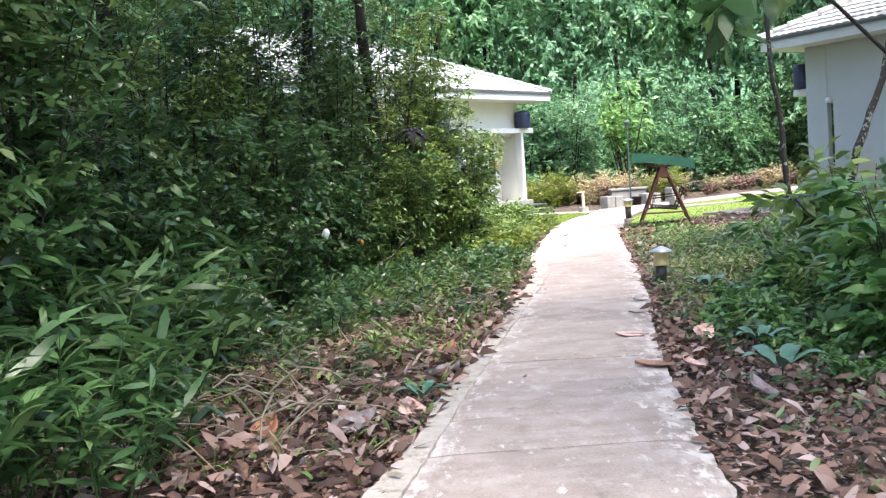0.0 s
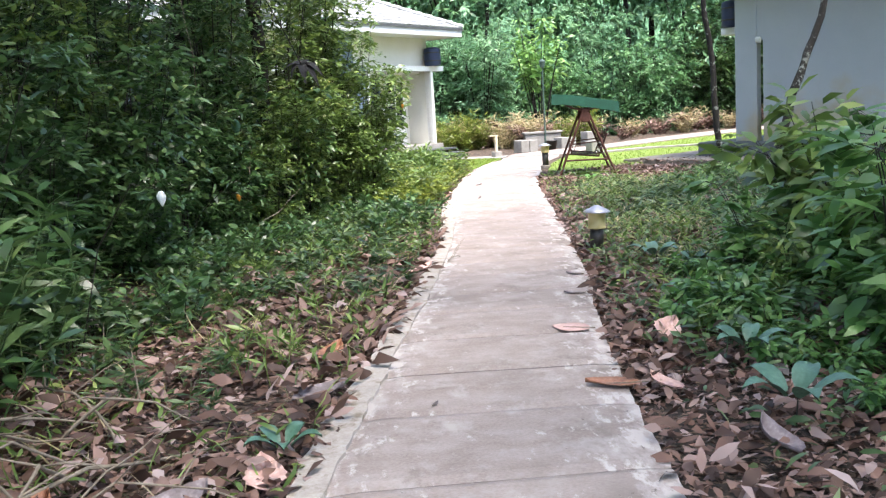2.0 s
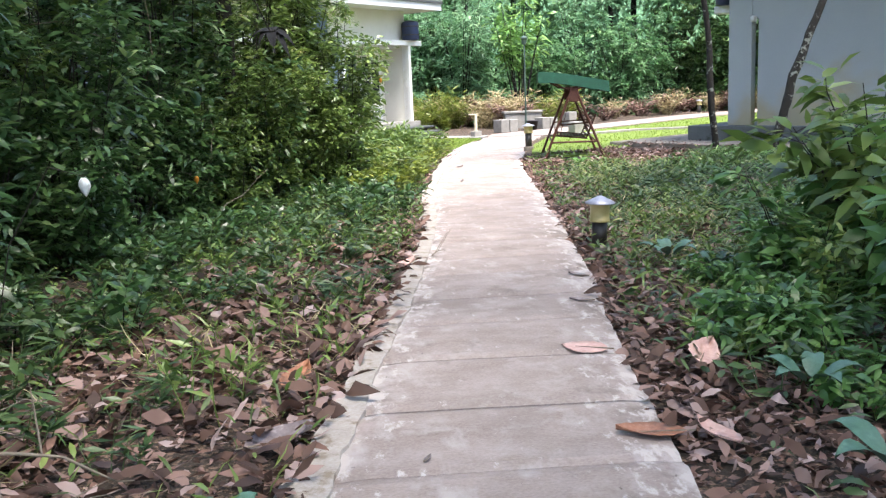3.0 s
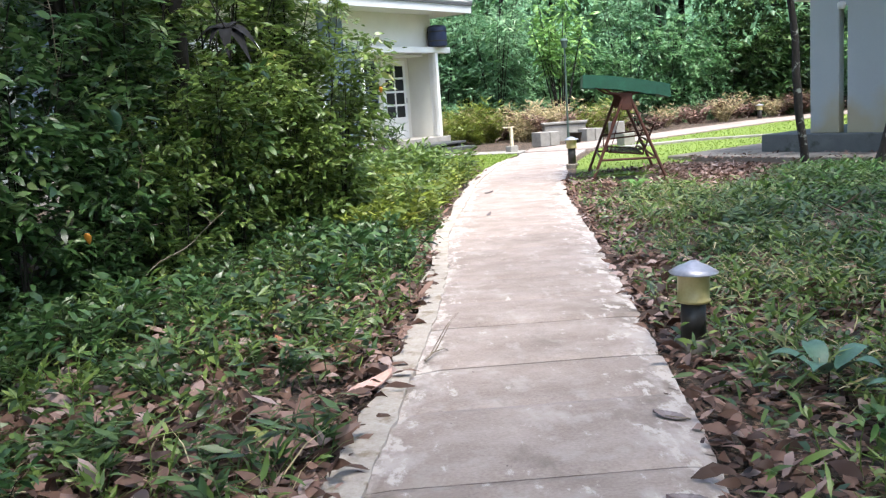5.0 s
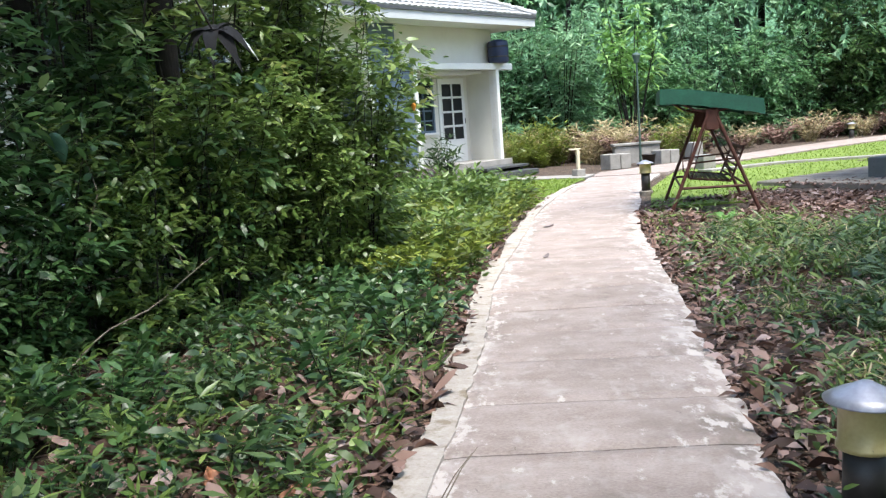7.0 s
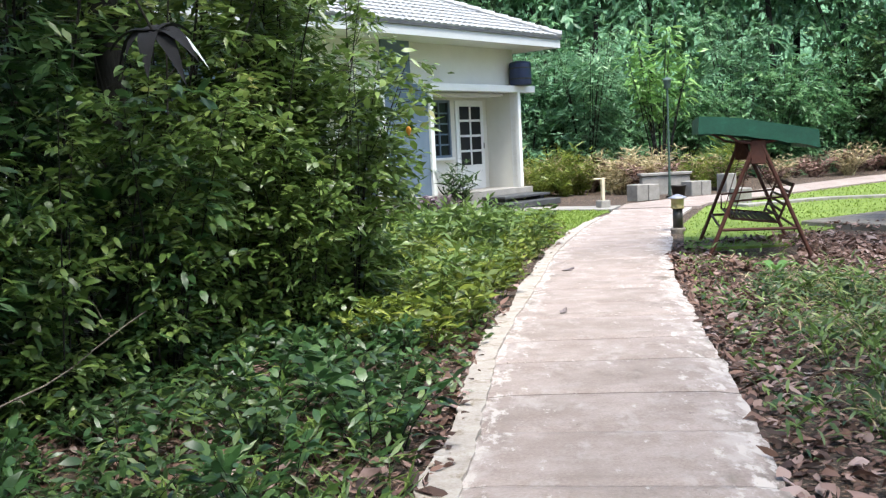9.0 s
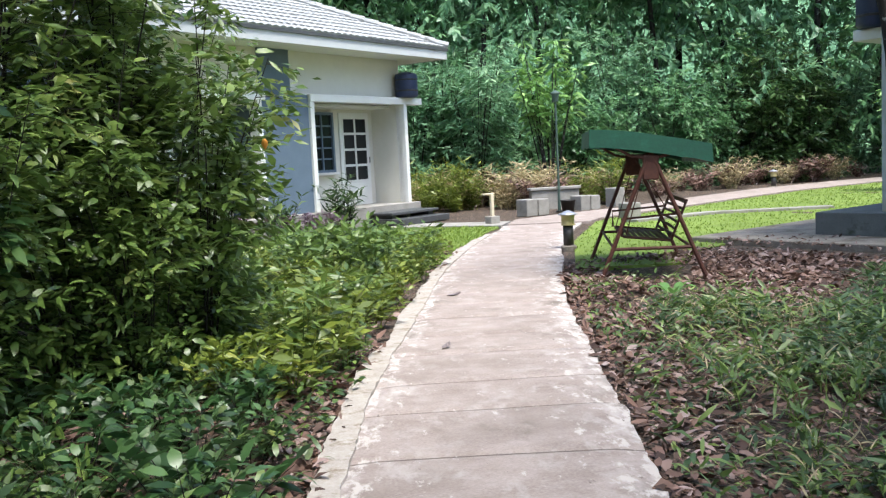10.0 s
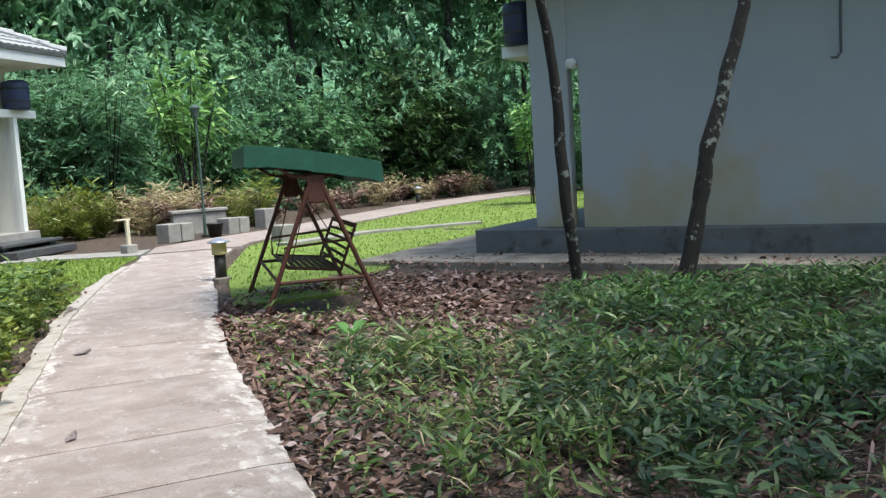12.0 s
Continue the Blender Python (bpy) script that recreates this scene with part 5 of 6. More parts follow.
cover("leaf_litter", "large brown and pinkish dry fallen leaves", strip(path_l, -2.0, 12.5, -0.02, -1.7), 18000, L_DRY, 0.15, 0.07, 0.0, 0.1, 0.22, 0.0, 0.15, True)
cover("leaf_litter", "brown dry fallen leaves along the path", strip(path_l, 1.5, 25.0, 0.0, -0.45), 7000, L_DRY, 0.11, 0.05, 0.0, 0.05, 0.1, 0.0)
cover("leaf_litter", "brown dry fallen leaves along the path", strip(path_r, 1.5, 20.5, 0.02, 0.6), 6500, L_DRY, 0.12, 0.055, 0.0, 0.06, 0.1, 0.0)
cover("leaf_litter", "large brown dry fallen leaves", strip(path_r, -2.0, 13.0, 0.02, 2.0), 15000, L_DRY, 0.13, 0.058, 0.0, 0.1, 0.22, 0.0, 0.1, True)
cover("leaf_litter", "crumbled brown leaf litter", strip(path_l, 1.5, 17.0, 0.0, -2.4), 38000, L_DRY, 0.08, 0.034, 0.0, 0.03, 0.05, 0.0, 0.6)
cover("leaf_litter", "crumbled brown leaf litter", strip(path_r, 1.5, 18.5, 0.0, 2.6), 38000, L_DRY, 0.08, 0.034, 0.0, 0.03, 0.05, 0.0, 0.6)
cover("ground_cover", "low dark green ground cover under the thicket", MID_L, 8500, L_COVER, 0.1, 0.042, 0.02, 0.16, 0.4)
cover("ground_cover", "low olive green ground cover", MID_L, 8000, L_OLIVE, 0.09, 0.036, 0.03, 0.2, 0.4)
cover("ground_cover", "low dark green ground cover with narrow leaves", [(4.4, 7.5), (3.9, 10.5), (4.1, 14.0), (5.0, 16.5), (7.2, 19.2), (9.8, 17.0), (11, 12), (11, 6)], 60000, L_COVER, 0.135, 0.036, 0.02, 0.22, 0.45, 0.12, 0.15)
cover("ground_cover", "green narrow-leaved ground cover with paler leaf tips", [(4.8, 10.0), (4.7, 14.0), (5.4, 16.5), (7.2, 19.0), (9.6, 17.0), (10, 12), (9, 10)], 16000, L_SHRUB, 0.13, 0.032, 0.06, 0.24, 0.5, 0.12, 0.0)
cover("ground_cover", "patchy low green weeds among fallen leaves", [(1.3, 3), (1.9, 7.5), (2.4, 10), (3.4, 14.5), (4.2, 14), (4.4, 7), (4, 3)], 6000, L_COVER, 0.1, 0.036, 0.02, 0.16, 0.3, 0.1, -0.12)
cover("dry_grass", "dry olive and straw weeds among fallen leaves", [(2.2, 7.5), (2.6, 10), (3.5, 15), (4.2, 19.0), (5.2, 17.0), (5.4, 12), (4.6, 7.5)], 13000, L_STRAW, 0.12, 0.011, 0.02, 0.2, 0.55, 0.1, -0.1)
cover("ground_cover", "low dark green weeds among fallen leaves", [(2.4, 9.5), (3.4, 14.5), (4.1, 18.2), (5.4, 17.0), (6.4, 14), (6, 9.5)], 8000, L_COVER, 0.12, 0.028, 0.02, 0.2, 0.5, 0.06, 0.0)
cover("ground_cover", "scattered olive weeds beside the path", strip(path_r, 7.5, 19.5, 0.1, 1.3), 7000, L_OLIVE, 0.11, 0.026, 0.02, 0.2, 0.5, 0.06, -0.08)
cover("ground_cover", "scattered dark weeds beside the path", strip(path_r, 7.5, 18.5, 0.1, 1.3), 4000, L_COVER, 0.11, 0.03, 0.02, 0.18, 0.45, 0.06, -0.08)
cover("ground_cover", "sparse olive weeds among fallen leaves", [(2.5, 8), (3.6, 15), (4.4, 19.0), (5.4, 17.4), (7, 16), (7, 8)], 18000, L_OLIVE, 0.11, 0.024, 0.02, 0.22, 0.55, 0.06, 0.1)
cover("dry_grass", "thin dry grass blades among fallen leaves", strip(path_l, 4.6, 9.5, -0.12, -1.6), 900, L_STRAW, 0.26, 0.011, 0.0, 0.06, 0.7, 0.05, -0.15)
cover("dry_grass", "thin green grass blades among fallen leaves", strip(path_l, 4.6, 13.5, -0.12, -1.9), 3600, L_OLIVE, 0.22, 0.014, 0.0, 0.06, 0.8, 0.05, -0.05)
cover("dead_fronds", "brown dead stalks among the ground cover", [(4.4, 12.6), (4.9, 13.9), (5.8, 14.4), (6.0, 13.2), (5.2, 12.4)], 800, L_DRY, 0.3, 0.016, 0.06, 0.2, 0.15, 0.0, 0.3)
cover("dead_fronds", "brown dead stalks among the ground cover", [(6.2, 12.0), (6.6, 13.4), (7.8, 13.6), (7.6, 11.8)], 800, L_DRY, 0.3, 0.018, 0.06, 0.2, 0.2, 0.0, 0.3)
cover("leaf_litter", "brown dry leaves strewn on the apron", [(6.2, 21.6), (6.9, 23.0), (8.0, 22.6), (10.6, 18.4), (10.2, 17.8), (7.6, 20.8)], 2600, L_DRY, 0.09, 0.04, 0.1, 0.115, 0.0, 0.0, 0.0)
cover("ground_cover", "thin weeds among fallen leaves", [(-0.8, 2), (0.9, 11), (-3, 11), (-4, 2)], 3500, L_OLIVE, 0.1, 0.03, 0.03, 0.15, 0.7)


# ---- forest ----
def forest_tree(label, h, r, leaves, leaf, mat, bark):
    t = tall_tree(0, 0, [(0, 0, 0), (0.2, 0.1, h * 0.3), (-0.1, 0, h * 0.6), (0.1, 0.1, h * 0.8)], 0.13, 0.06, bark, label, (0, 0, h * 0.5), r, leaves, leaf, mat, 16, 1.6, True, 0.42, 14)
    return tagged(t, group="forest")


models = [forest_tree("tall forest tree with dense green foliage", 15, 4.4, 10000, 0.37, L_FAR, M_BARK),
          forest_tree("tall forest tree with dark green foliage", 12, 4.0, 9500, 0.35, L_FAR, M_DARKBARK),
          # paler copy of the tree, haze painted into its leaves
          forest_tree("forest tree with drooping foliage, its green paled for haze", 14, 4.2, 9500, 0.39, L_FARHAZE, M_BARK)]
sp = []
for i in range(16):
    sp.append((-20 + 3.3 * i + rng.uniform(-1, 1), 44 + rng.uniform(-1.5, 1.5) + abs(i - 9) * 0.2, rng.uniform(0, 360), rng.uniform(0.85, 1.2), i))
for i in range(10):
    sp.append((-20 + 5.4 * i + rng.uniform(-1, 1), 52 + rng.uniform(-2, 2), rng.uniform(0, 360), rng.uniform(1.1, 1.5), i + 1))
# the ones behind and beside the start are unseen, added to enclose the light
sp += [(-11, 27, 0, 1.0, 0), (-13, 18, 50, 1.0, 1), (-12, 5, 10, 1.0, 1), (-5, -9, 70, 1.0, 0), (7, -8, 160, 1.0, 0), (17, 4, 200, 1.0, 1), (23, 26, 20, 1.0, 1), (27, 34, 80, 1.0, 2), (-8, 34, 40, 1.0, 2)]
place(models, sp)

def backdrop():
    """A wooded slope added to close the view behind the trees, paled for haze."""
    n, rows = 120, 14
    v, f = [], []
    for i in range(n + 1):
        a = math.pi * (1.25 * i / n - 0.125)
        for k in range(rows + 1):
            q = k / rows
            r = 62 + 16 * q + 2.5 * noise.noise(Vector((a * 22, q * 9, 0)))
            v.append((2 + r * math.cos(a), 12 + r * math.sin(a), -0.5 + 21 * q + 2.0 * noise.noise(Vector((a * 26, q * 8, 7))) * (k > 0)))
    for i in range(n):
        for k in range(rows):
            p = i * (rows + 1) + k
            f.append((p, p + rows + 1, p + rows + 2, p + 1))
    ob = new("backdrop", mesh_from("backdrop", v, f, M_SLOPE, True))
    tagged(ob, "wooded slope added behind the trees, its green paled for haze", "forest", kind="structure")


backdrop()
bush = "dense green bush at the forest's edge"
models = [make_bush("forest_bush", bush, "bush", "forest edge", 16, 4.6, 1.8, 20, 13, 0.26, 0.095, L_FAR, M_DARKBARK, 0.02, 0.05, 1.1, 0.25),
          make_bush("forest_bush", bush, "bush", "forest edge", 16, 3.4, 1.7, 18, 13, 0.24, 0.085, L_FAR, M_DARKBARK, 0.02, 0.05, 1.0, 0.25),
          # same bush in darker leaves, shade put into its colour
          make_bush("forest_bush", "bush at the forest's edge, darkened for a shaded hollow", "bush", "forest edge", 16, 4.6, 1.8, 20, 13, 0.26, 0.095, L_DARK, M_DARKBARK, 0.02, 0.05, 1.1, 0.25),
          # leaf colour carries painted haze
          make_bush("forest_bush", "bush with drooping leaves at the forest's edge, paled for haze", "bush", "forest edge", 15, 5.5, 1.6, 20, 13, 0.3, 0.075, L_FARHAZE, M_DARKBARK, 0.02, 0.06, 1.2, 0.5)]
sp = []
for i in range(38):
    x = -11 + 1.12 * i
    y = interp(x, [(-14, 40), (3, 39.5), (8, 40.0), (14, 42), (20, 44.5), (32, 47)])
    # darkened bushes between x 15 and 20 paint a shaded hollow
    sp.append((x, float(y) + rng.uniform(-0.9, 1.6), rng.uniform(0, 360), rng.uniform(0.75, 1.15), 2 if 15.2 < x < 20.5 else (0, 1, 3)[int(rng.integers(0, 3))]))
sp += [(12.8, 37.5 + 4, 0, 0.9, 0), (21.5, 38.8, 20, 0.9, 1), (24, 37.5, 70, 1.0, 0), (5.4, 37.8, 70, 0.95, 3), (17.0, 42.6, 30, 1.2, 2), (18.8, 43.4, 130, 1.25, 2)]
place(models, sp)
lime = make_plant("lime_sapling", "bright lime green sapling at the forest's edge", "sapling", "", 14, 4.0, 1.0, 70, 0.27, 0.075, L_LIME, M_BARK, 0.02, start=0.55, jit=0.25, rise=-0.2)
lime.matrix_world = pose(7.6, 37.4, -0.1) @ Matrix.Scale(1.3, 4)
lime2 = copy_thing(lime, pose(16.2, 33.0, -0.1, 0, 0, 80))
lime2.scale = (0.95, 0.95, 0.95)

# straw-coloured fern bank before the forest
models = [make_plant("dry_fern", "straw coloured fern clump before the forest", "fern", "fern bank", 20, 1.0, 0.85, 24, 0.27, 0.034, L_STRAW, L_STRAW, 0.008, simple=True, start=0.15, lean=0.9),
          make_plant("dry_fern", "yellow-green fern clump before the forest", "fern", "fern bank", 20, 1.15, 0.7, 24, 0.28, 0.036, L_HERB, L_HERB, 0.008, simple=True, start=0.1, lean=0.8),
          make_plant("dry_fern", "brown withered fern clump before the forest", "fern", "fern bank", 14, 0.8, 0.95, 26, 0.26, 0.045, L_DRY, L_DRY, 0.009, simple=True, start=0.1, lean=1.0)]
sp = [(float(rng.uniform(2.9, 5.0)), float(rng.uniform(34.2, 38.4)), rng.uniform(0, 360), rng.uniform(0.6, 1.35), (1, 1, 0)[i % 3]) for i in range(20)]
sp += [(float(rng.uniform(4.7, 8.8)), float(rng.uniform(34.5, 38.2)), rng.uniform(0, 360), rng.uniform(0.55, 1.35), (0, 2, 2, 1)[i % 4]) for i in range(26)]
sp += [(8.5 + 0.62 * i + rng.uniform(-0.3, 0.3), float(interp(8.5 + 0.62 * i, [(8.5, 34.7), (14, 39.4), (20, 42.2)])) + rng.uniform(0, 1.2), rng.uniform(0, 360), rng.uniform(0.5, 1.2), (2, 0, 2, 2)[i % 4]) for i in range(20)]
place(models, sp)


# ---- fallen leaves and twigs one can pick out ----
def fallen_leaf(x, y, z, length, width, turn, curl, colour, label, tilt=0):
    t = thing("fallen_leaf", pose(x, y, z, tilt, 0, turn), label, "leaf", "large fallen leaves")
    bm = bmesh.new()
    n = 12
    rows = []
    for i in range(n + 1):
        q = i / n
        w = width * 0.5 * math.sin(math.pi * q ** 0.8) ** 0.8 * (1 + 0.08 * math.sin(i * 2.7))
        row = []
        for k in range(5):
            s = -1 + k / 2
            row.append(bm.verts.new((length * (q - 0.5), w * s, curl * (abs(s) ** 1.6) * 0.55 * (0.4 + q) + curl * 0.5 * (q - 0.5) ** 2 * 4 * (q > 0.5) + 0.004)))
        rows.append(row)
    for r0, r1 in zip(rows, rows[1:]):
        for k in range(4):
            bm.faces.new((r0[k], r0[k + 1], r1[k + 1], r1[k]))
    bl = part("blade", bm, colour, t, smooth=True)
    so = bl.modifiers.new("thickness", "SOLIDIFY")
    so.thickness = 0.002
    part("midrib", tube(bmesh.new(), [(-length * 0.62, 0, 0.01), (-length * 0.3, 0, 0.008), (length * 0.2, 0, 0.008)], [0.004, 0.004, 0.0015], 6), M_TWIG, t)


M_RUSTLEAF = surface("rusty_leaf", [(0.3, (0.16, 0.06, 0.03)), (0.55, (0.3, 0.13, 0.07)), (0.75, (0.42, 0.22, 0.14))], 0.6, scale=14, bump=0.4, fine=60)
M_PINKLEAF = surface("pinkish_leaf", [(0.3, (0.42, 0.24, 0.20)), (0.55, (0.56, 0.36, 0.31)), (0.75, (0.66, 0.49, 0.43))], 0.65, scale=14, bump=0.4, fine=60)
M_GREYLEAF = surface("grey_leaf", [(0.3, (0.08, 0.06, 0.06)), (0.55, (0.2, 0.16, 0.16)), (0.75, (0.4, 0.36, 0.36))], 0.6, scale=12, bump=0.4, fine=60)
M_TEALLEAF = surface("blue_green_leaf", [(0.3, (0.038, 0.090, 0.056)), (0.55, (0.068, 0.150, 0.098)), (0.75, (0.135, 0.240, 0.173))], 0.45, scale=10, bump=0.3, fine=60)
fallen_leaf(1.42, 6.35, 0.0, 0.29, 0.15, 170, 0.03, M_RUSTLEAF, "curled rust-brown fallen leaf on the path's edge")
fallen_leaf(1.66, 6.25, 0.0, 0.22, 0.15, 120, 0.05, M_PINKLEAF, "curled pale fallen leaf by the path", 12)
fallen_leaf(1.5, 7.6, 0.0, 0.26, 0.22, 150, 0.008, M_PINKLEAF, "flat pinkish fallen leaf on the path")
fallen_leaf(1.78, 8.66, 0.0, 0.15, 0.07, 165, 0.02, M_GREYLEAF, "dark curled fallen leaf on the path")
fallen_leaf(1.98, 9.45, 0.0, 0.15, 0.08, 140, 0.02, M_GREYLEAF, "dark curled fallen leaf on the path's edge")
fallen_leaf(-0.62, 5.25, 0.0, 0.34, 0.2, 40, 0.08, M_GREYLEAF, "large dark curled fallen leaf among litter", 10)
fallen_leaf(-0.28, 5.5, 0.01, 0.3, 0.17, 100, 0.05, M_PINKLEAF, "large pale fallen leaf among litter")
fallen_leaf(-1.15, 5.3, 0.0, 0.28, 0.15, 80, 0.07, M_RUSTLEAF, "curled rust-brown fallen leaf among litter", 15)
fallen_leaf(-0.1, 6.6, 0.0, 0.3, 0.16, 20, 0.06, M_GREYLEAF, "grey-violet fallen leaf among litter", 8)
fallen_leaf(-0.05, 7.4, 0.0, 0.3, 0.14, 70, 0.06, M_RUSTLEAF, "curled brown fallen leaf among litter", 10)
fallen_leaf(2.0, 7.2, 0.03, 0.3, 0.17, 60, 0.06, M_PINKLEAF, "large pale fallen leaf by the path", 25)
fallen_leaf(1.8, 5.3, 0.02, 0.24, 0.15, 110, 0.09, M_GREYLEAF, "large grey curled fallen leaf by the path", 14)
fallen_leaf(0.72, 10.2, 0.0, 0.3, 0.12, 40, 0.06, M_PINKLEAF, "pale curled fallen leaf on the mortar edging")
fallen_leaf(0.55, 10.9, 0.0, 0.3, 0.15, 80, 0.06, M_RUSTLEAF, "curled brown fallen leaf among litter", 8)
fallen_leaf(0.25, 11.1, 0.0, 0.3, 0.15, 130, 0.06, M_RUSTLEAF, "curled brown fallen leaf among litter", 8)
fallen_leaf(2.54, 19.25, 0.0, 0.13, 0.08, 10, 0.03, M_GREYLEAF, "small dark curled leaf on the path")
fallen_leaf(2.19, 16.67, 0.0, 0.11, 0.06, 60, 0.03, M_GREYLEAF, "small dark curled leaf on the path")
fallen_leaf(0.49, 6.28, 0.0, 0.06, 0.025, 60, 0.01, M_GREYLEAF, "tiny dark leaf scrap on the path")


def teal_plant(x, y, size, mat=None, label="low seedling with broad blue-green leaves"):
    t = thing("broadleaf_seedling", pose(x, y, -0.04), label, "plant", "broadleaf seedlings")
    for k in range(5):
        a = k * 1.26 + x
        bm = bmesh.new()
        rows = []
        for i in range(7):
            q = i / 6
            w = 0.055 * size * math.sin(math.pi * (0.08 + 0.92 * q) ** 0.85)
            d = 0.05 * size + 0.2 * size * q
            z = 0.13 * size + 0.08 * size * math.sin(q * 2.4)
            c0, s0 = math.cos(a), math.sin(a)
            rows.append([bm.verts.new((d * c0 - w * e * s0, d * s0 + w * e * c0, z + 0.012 * abs(e))) for e in (-1, 0, 1)])
        for r0, r1 in zip(rows, rows[1:]):
            for e in range(2):
                bm.faces.new((r0[e], r0[e + 1], r1[e + 1], r1[e]))
        part("leaf", bm, mat or M_TEALLEAF, t, smooth=True)
    part("stalk", tube(bmesh.new(), [(0, 0, 0), (0.01, 0, 0.14 * size)], [0.005, 0.003], 6), M_DARKBARK, t)


for x, y, s in ((-0.22, 5.75, 0.7), (2.05, 5.65, 1.1), (2.25, 6.6, 0.9), (2.75, 9.6, 1.0), (2.95, 9.25, 0.8), (2.45, 7.9, 0.9)):
    teal_plant(x, y, s)


teal_plant(4.41, 18.0, 0.9, L_LIME, "bright yellow-green seedling among fallen leaves")


def branch(pts, r, label, name="fallen_branch"):
    t = thing(name, Matrix.Translation(pts[0]), label, "branch", "dry branches")
    o = Vector(pts[0])
    fine = []
    for i in range(len(pts) - 1):
        for k in range(6):
            fine.append(Vector(pts[i]).lerp(Vector(pts[i + 1]), k / 6) - o)
    fine.append(Vector(pts[-1]) - o)
    fine = [p + Vector((noise.noise(p * 2.0 + o), noise.noise(p * 2.0 + o * 2), noise.noise(p * 1.5))) * 0.06 if 0 < i < len(fine) - 1 else p for i, p in enumerate(fine)]
    n = len(fine)
    part("stem", tube(bmesh.new(), fine, [r * (1 - 0.7 * i / n) for i in range(n)], 7), M_TWIG, t, smooth=True)
    for k in range(2):
        i = n // 3 + k * n // 4
        d = Vector((noise.noise(o * (k + 3)), noise.noise(o * (k + 5)), 0.15)).normalized()
        part("twig", tube(bmesh.new(), [fine[i], fine[i] + d * 0.18, fine[i] + d * 0.3 + Vector((0, 0, -0.03))], [r * 0.5, r * 0.35, r * 0.15], 6), M_TWIG, t)


dry = "thin dry bent branch lying on the litter"
branch([(-1.9, 5.3, 0.0), (-1.5, 5.9, 0.22), (-1.1, 6.3, 0.05)], 0.012, dry)
branch([(-2.1, 5.0, 0.0), (-1.7, 5.8, 0.3), (-1.35, 6.0, 0.1), (-0.9, 6.2, 0.0)], 0.01, dry)
branch([(-1.6, 4.9, -0.02), (-1.0, 5.6, 0.08), (-0.5, 6.0, 0.0)], 0.014, dry)
for k in range(12):
    x, y, q = rng.uniform(-2.3, -0.9), rng.uniform(4.6, 7.4), rng.uniform(0, 6.3)
    d = Vector((math.cos(q), math.sin(q), 0)) * rng.uniform(0.3, 0.55)
    h = rng.uniform(0.08, 0.3)
    branch([(x, y, -0.03), (x + d.x * 0.8, y + d.y * 0.8, h), (x + d.x * 1.5, y + d.y * 1.5, h * 0.8), (x + d.x * 2.2, y + d.y * 2.2, 0.0)], rng.uniform(0.006, 0.011), dry)
branch([(-1.2, 12.5, 0.0), (-0.9, 13.6, 0.25), (-0.55, 14.6, 0.5), (-0.45, 15.0, 1.0)], 0.007, "dry leaning branch at the thicket's foot")
branch([(-1.5, 13.2, 0.0), (-1.2, 13.5, 0.5), (-1.1, 13.8, 1.1), (-1.3, 14.0, 1.5)], 0.007, "pale dry stem hanging in the thicket")
branch([(-1.9, 14.0, 1.5), (-1.7, 13.9, 1.9), (-1.75, 13.9, 2.6), (-1.9, 14.0, 3.4)], 0.007, "pale bare vine hanging in the thicket", "hanging_vine")
branch([(-3.0, 12.4, 2.1), (-2.4, 12.8, 2.25), (-1.8, 13.2, 2.0)], 0.007, "pale bare branch across the thicket", "hanging_vine")
branch([(5.4, 13.2, 0.02), (5.9, 13.6, 0.12), (6.4, 14.2, 0.16)], 0.01, "dry brown stalk among the ground cover")
branch([(5.0, 13.0, 0.02), (5.4, 13.7, 0.14), (5.6, 14.3, 0.1)], 0.01, "dry brown stalk among the ground cover")
branch([(1.02, 10.62, 0.008), (1.08, 10.72, 0.012), (1.16, 10.78, 0.008)], 0.006, "small dark twig lying on the path")

M_BLACKLEAF = surface("blackened_leaf", [(0.3, (0.004, 0.004, 0.005)), (0.7, (0.012, 0.012, 0.014))], 0.95, scale=12, bump=0.3, fine=60)
M_PALELEAF = surface("bleached_leaf", [(0.3, (0.5, 0.52, 0.5)), (0.7, (0.7, 0.72, 0.7))], 0.5, scale=12, bump=0.3, fine=60)
# dead dark frond caught at the thicket's edge
t = thing("dead_frond", pose(-0.42, 14.7, 2.18, 10, -12, 30) @ Matrix.Scale(0.8, 4), "dark shrivelled dead frond hanging in the thicket", "frond")
for k in range(11):
    a = k * 2.4
    fall = 0.25 + 0.35 * (k % 3)
    size = 0.28 + 0.07 * (k % 4)
    bm = bmesh.new()
    rows = []
    for i in range(7):
        q = i / 6
        w = 0.075 * math.sin(math.pi * (0.08 + 0.92 * q) ** 0.8)
        c0, s0 = math.cos(a), math.sin(a)
        d = size * q
        rows.append([bm.verts.new((d * c0 - w * e * s0, d * s0 + w * e * c0, 0.06 * math.sin(q * 3) - fall * size * q * q + 0.02 * e * e)) for e in (-1, 0, 1)])
    for r0, r1 in zip(rows, rows[1:]):
        for e in range(2):
            bm.faces.new((r0[e], r0[e + 1], r1[e + 1], r1[e]))
    part("leaflet", bm, M_PALELEAF if k == 5 else M_BLACKLEAF, t, smooth=True)
part("stalk", tube(bmesh.new(), [(0, 0, 0), (-0.1, 0.15, 0.5), (-0.3, 0.5, 1.4)], [0.01, 0.009, 0.006], 6), M_DARKBARK, t)


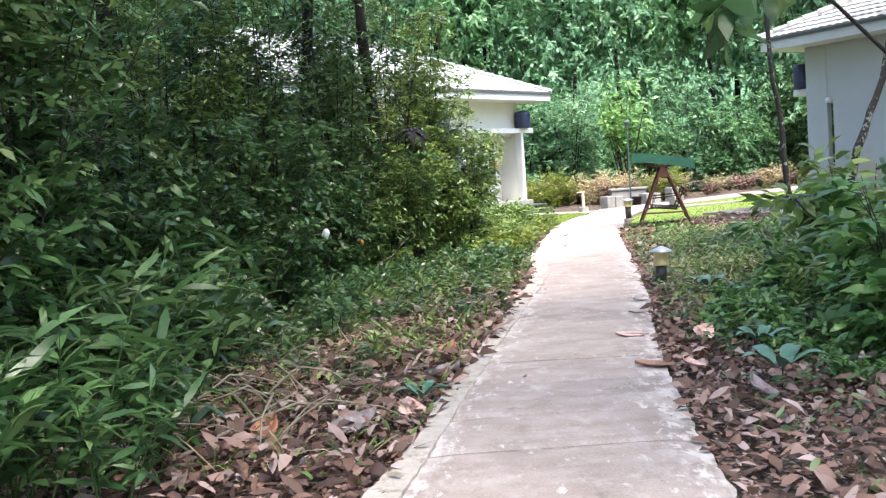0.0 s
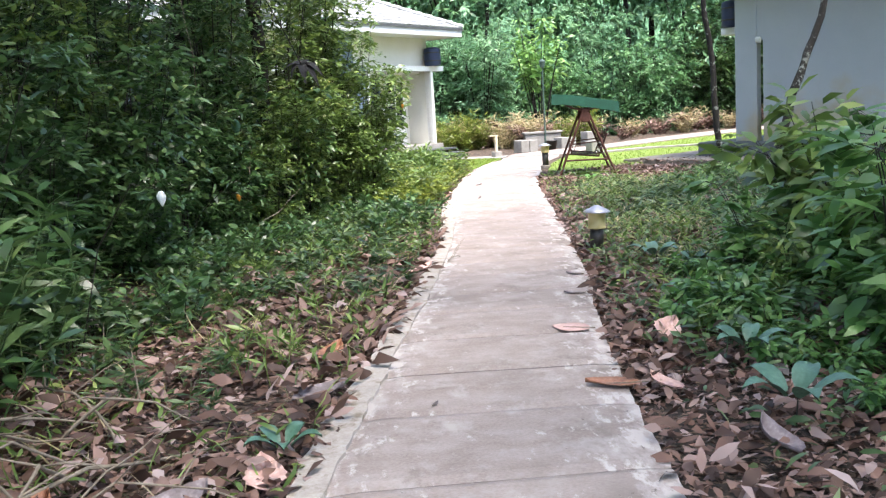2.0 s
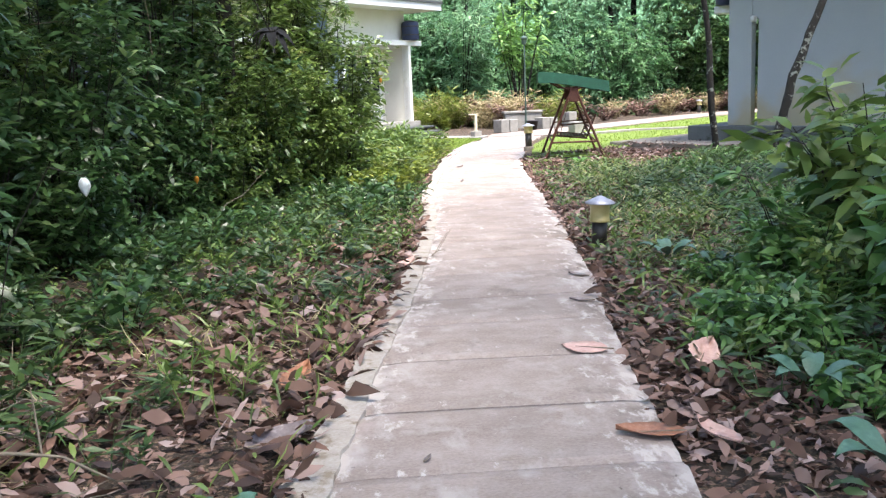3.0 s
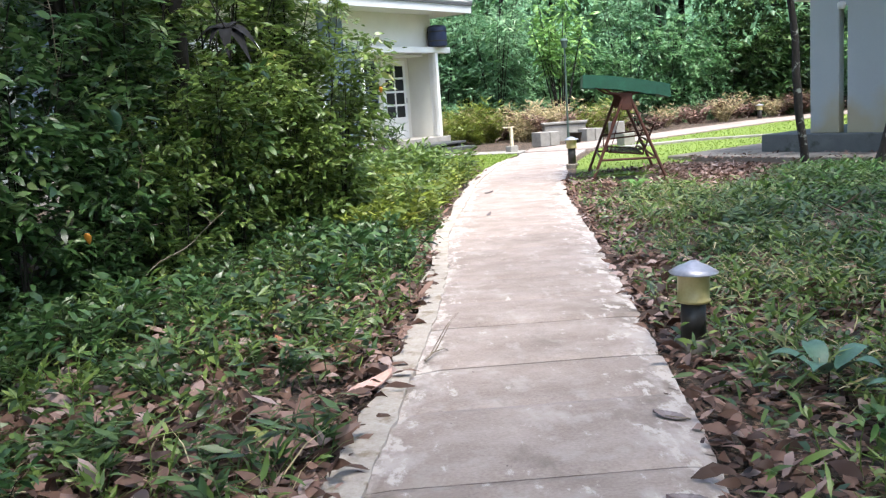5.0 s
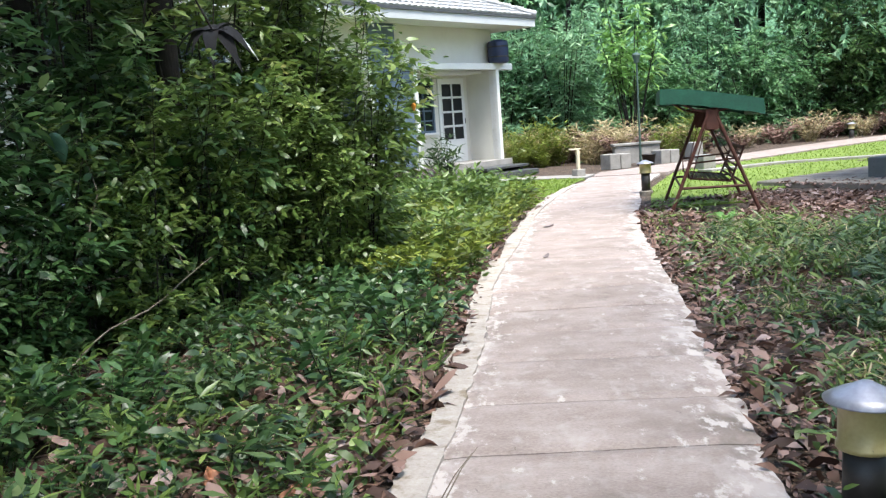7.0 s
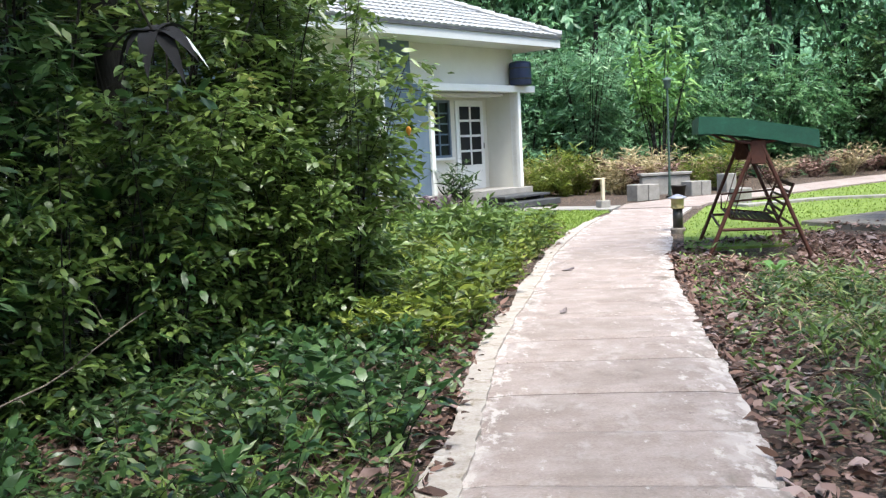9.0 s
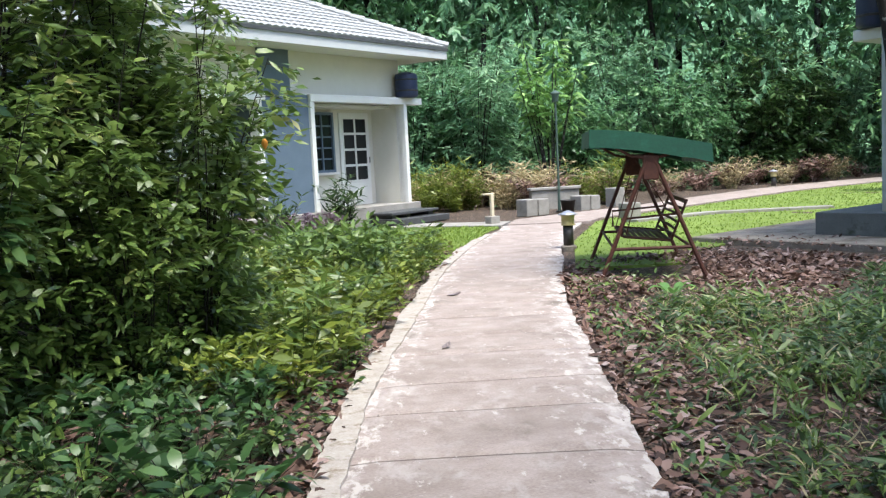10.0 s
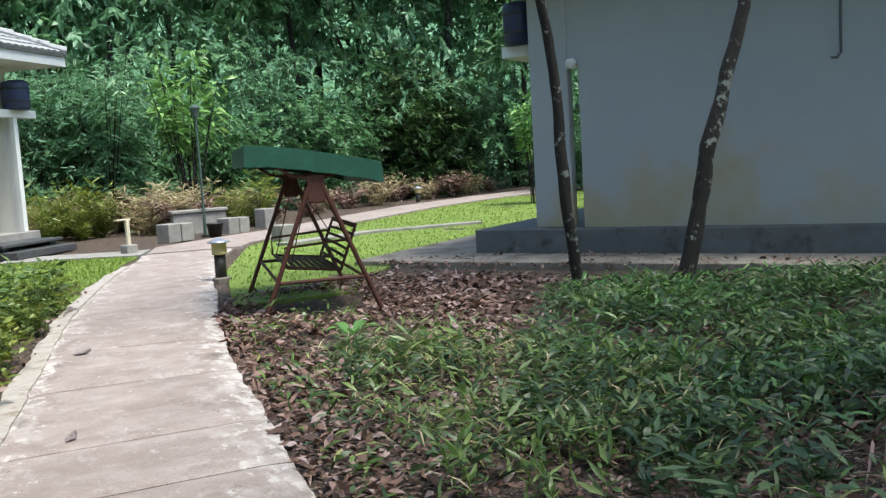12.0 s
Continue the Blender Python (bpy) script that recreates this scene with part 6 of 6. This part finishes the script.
def twig_leaf(x, y, z, size, mat, label, tilt):
    """One conspicuous leaf on a thin leaning twig that rises from the ground."""
    t = thing("leaf_on_twig", pose(x, y, 0), label, "leaf", "single leaves in the thicket")
    part("twig", tube(bmesh.new(), [(-0.75, 0.55, -0.08), (-0.5, 0.38, z * 0.7), (-0.2, 0.15, z + size), (0, 0.02, z + size * 0.5)], [0.005, 0.004, 0.003, 0.0015], 6), M_DARKBARK, t)
    bm = bmesh.new()
    rows = []
    for i in range(9):
        q = i / 8
        w = size * 0.3 * math.sin(math.pi * (0.06 + 0.94 * q) ** 0.8)
        rows.append([bm.verts.new((w * e, -0.03 + tilt * q * size + 0.01 * e * e, z + size * (0.5 - q))) for e in (-1, 0, 1)])
    for r0, r1 in zip(rows, rows[1:]):
        for e in range(2):
            bm.faces.new((r0[e], r0[e + 1], r1[e + 1], r1[e]))
    so = part("blade", bm, mat, t, smooth=True).modifiers.new("thickness", "SOLIDIFY")
    so.thickness = 0.002


M_ORANGELEAF = surface("orange_leaf", [(0.3, (0.5, 0.16, 0.02)), (0.7, (0.7, 0.32, 0.04))], 0.5, scale=12, bump=0.3, fine=60)
twig_leaf(-0.95, 7.35, 1.04, 0.09, M_PALELEAF, "bleached pale leaf hanging at the thicket's edge", 0.2)
twig_leaf(-1.1, 12.05, 0.64, 0.08, M_ORANGELEAF, "orange-yellow dying leaf in the thicket", 0.5)
twig_leaf(1.0, 16.2, 1.56, 0.07, M_ORANGELEAF, "orange dying leaf at the thicket's edge", 0.4)
twig_leaf(-1.25, 13.6, 1.4, 0.2, M_TEALLEAF, "broad blue-green leaf in the thicket", 0.6)
twig_leaf(-0.8, 14.6, 1.22, 0.2, L_SHRUB, "broad green leaf in the thicket", 0.7)


# sapling whose twig hangs over the start of the path
def overhang(foot, tip, mat, label, leaves):
    t = thing("sapling", Matrix.Translation(foot), label, "sapling")
    o = Vector(foot)
    reach, tz = Vector(tip) - o, tip[2] - foot[2]
    pts = [Vector((0, 0, 0)), Vector((0.12, -0.05, 0.5 * tz)), Vector((0.02, -0.1, 0.95 * tz)), Vector((reach.x * 0.6, reach.y * 0.6, tz + 0.32)), reach + Vector((0, 0, 0.2)), reach]
    part("trunk", tube(bmesh.new(), pts, [0.014, 0.013, 0.011, 0.008, 0.005, 0.003], 8), M_DARKBARK, t, smooth=True)
    n = leaves
    q = rng.uniform(0, 1, n)
    a, b2, c2 = (np.array(p) for p in pts[3:6])
    pos = np.where(q[:, None] < 0.5, a + (b2 - a) * (q[:, None] * 2), b2 + (c2 - b2) * (q[:, None] * 2 - 1))
    axis = rng.normal(0, 0.6, (n, 3)) + (0, 0, -0.9)
    tagged(part("foliage", leaf_mesh("foliage", mat, pos, axis, rng.uniform(0.13, 0.22, n), rng.uniform(0.06, 0.085, n), 0.12, 0.1), None, t), kind="stuff")


overhang((2.3, 4.6, -0.05), (1.12, 3.5, 1.86), L_DARK, "thin sapling with broad leaves hanging over the path", 34)



# ---- planting before the white cottage ----
L_PURPLE = leafy("purple_leaves", [(0.1, (0.06, 0.03, 0.05)), (0.5, (0.16, 0.10, 0.14)), (0.9, (0.3, 0.24, 0.28))])
models = [make_plant("border_shrub", "spiky grey-green shrub before the cottage", "shrub", "cottage border", 16, 1.2, 0.45, 18, 0.3, 0.05, L_COVER, M_DARKBARK, 0.008, start=0.25, rise=0.5),
          make_plant("border_shrub", "low purple-leaved shrub before the cottage", "shrub", "cottage border", 16, 0.55, 0.45, 18, 0.14, 0.06, L_PURPLE, M_DARKBARK, 0.006, start=0.15, jit=0.06)]
place(models, [(1.35, 29.75, 0, 1.0, 0), (0.2, 28.3, 60, 0.75, 0), (1.0, 29.0, 20, 0.9, 1), (0.5, 28.6, 70, 1.0, 1), (0.1, 28.0, 120, 0.9, 1), (-0.5, 27.5, 200, 1.0, 1), (-1.2, 26.6, 90, 1.1, 0)])
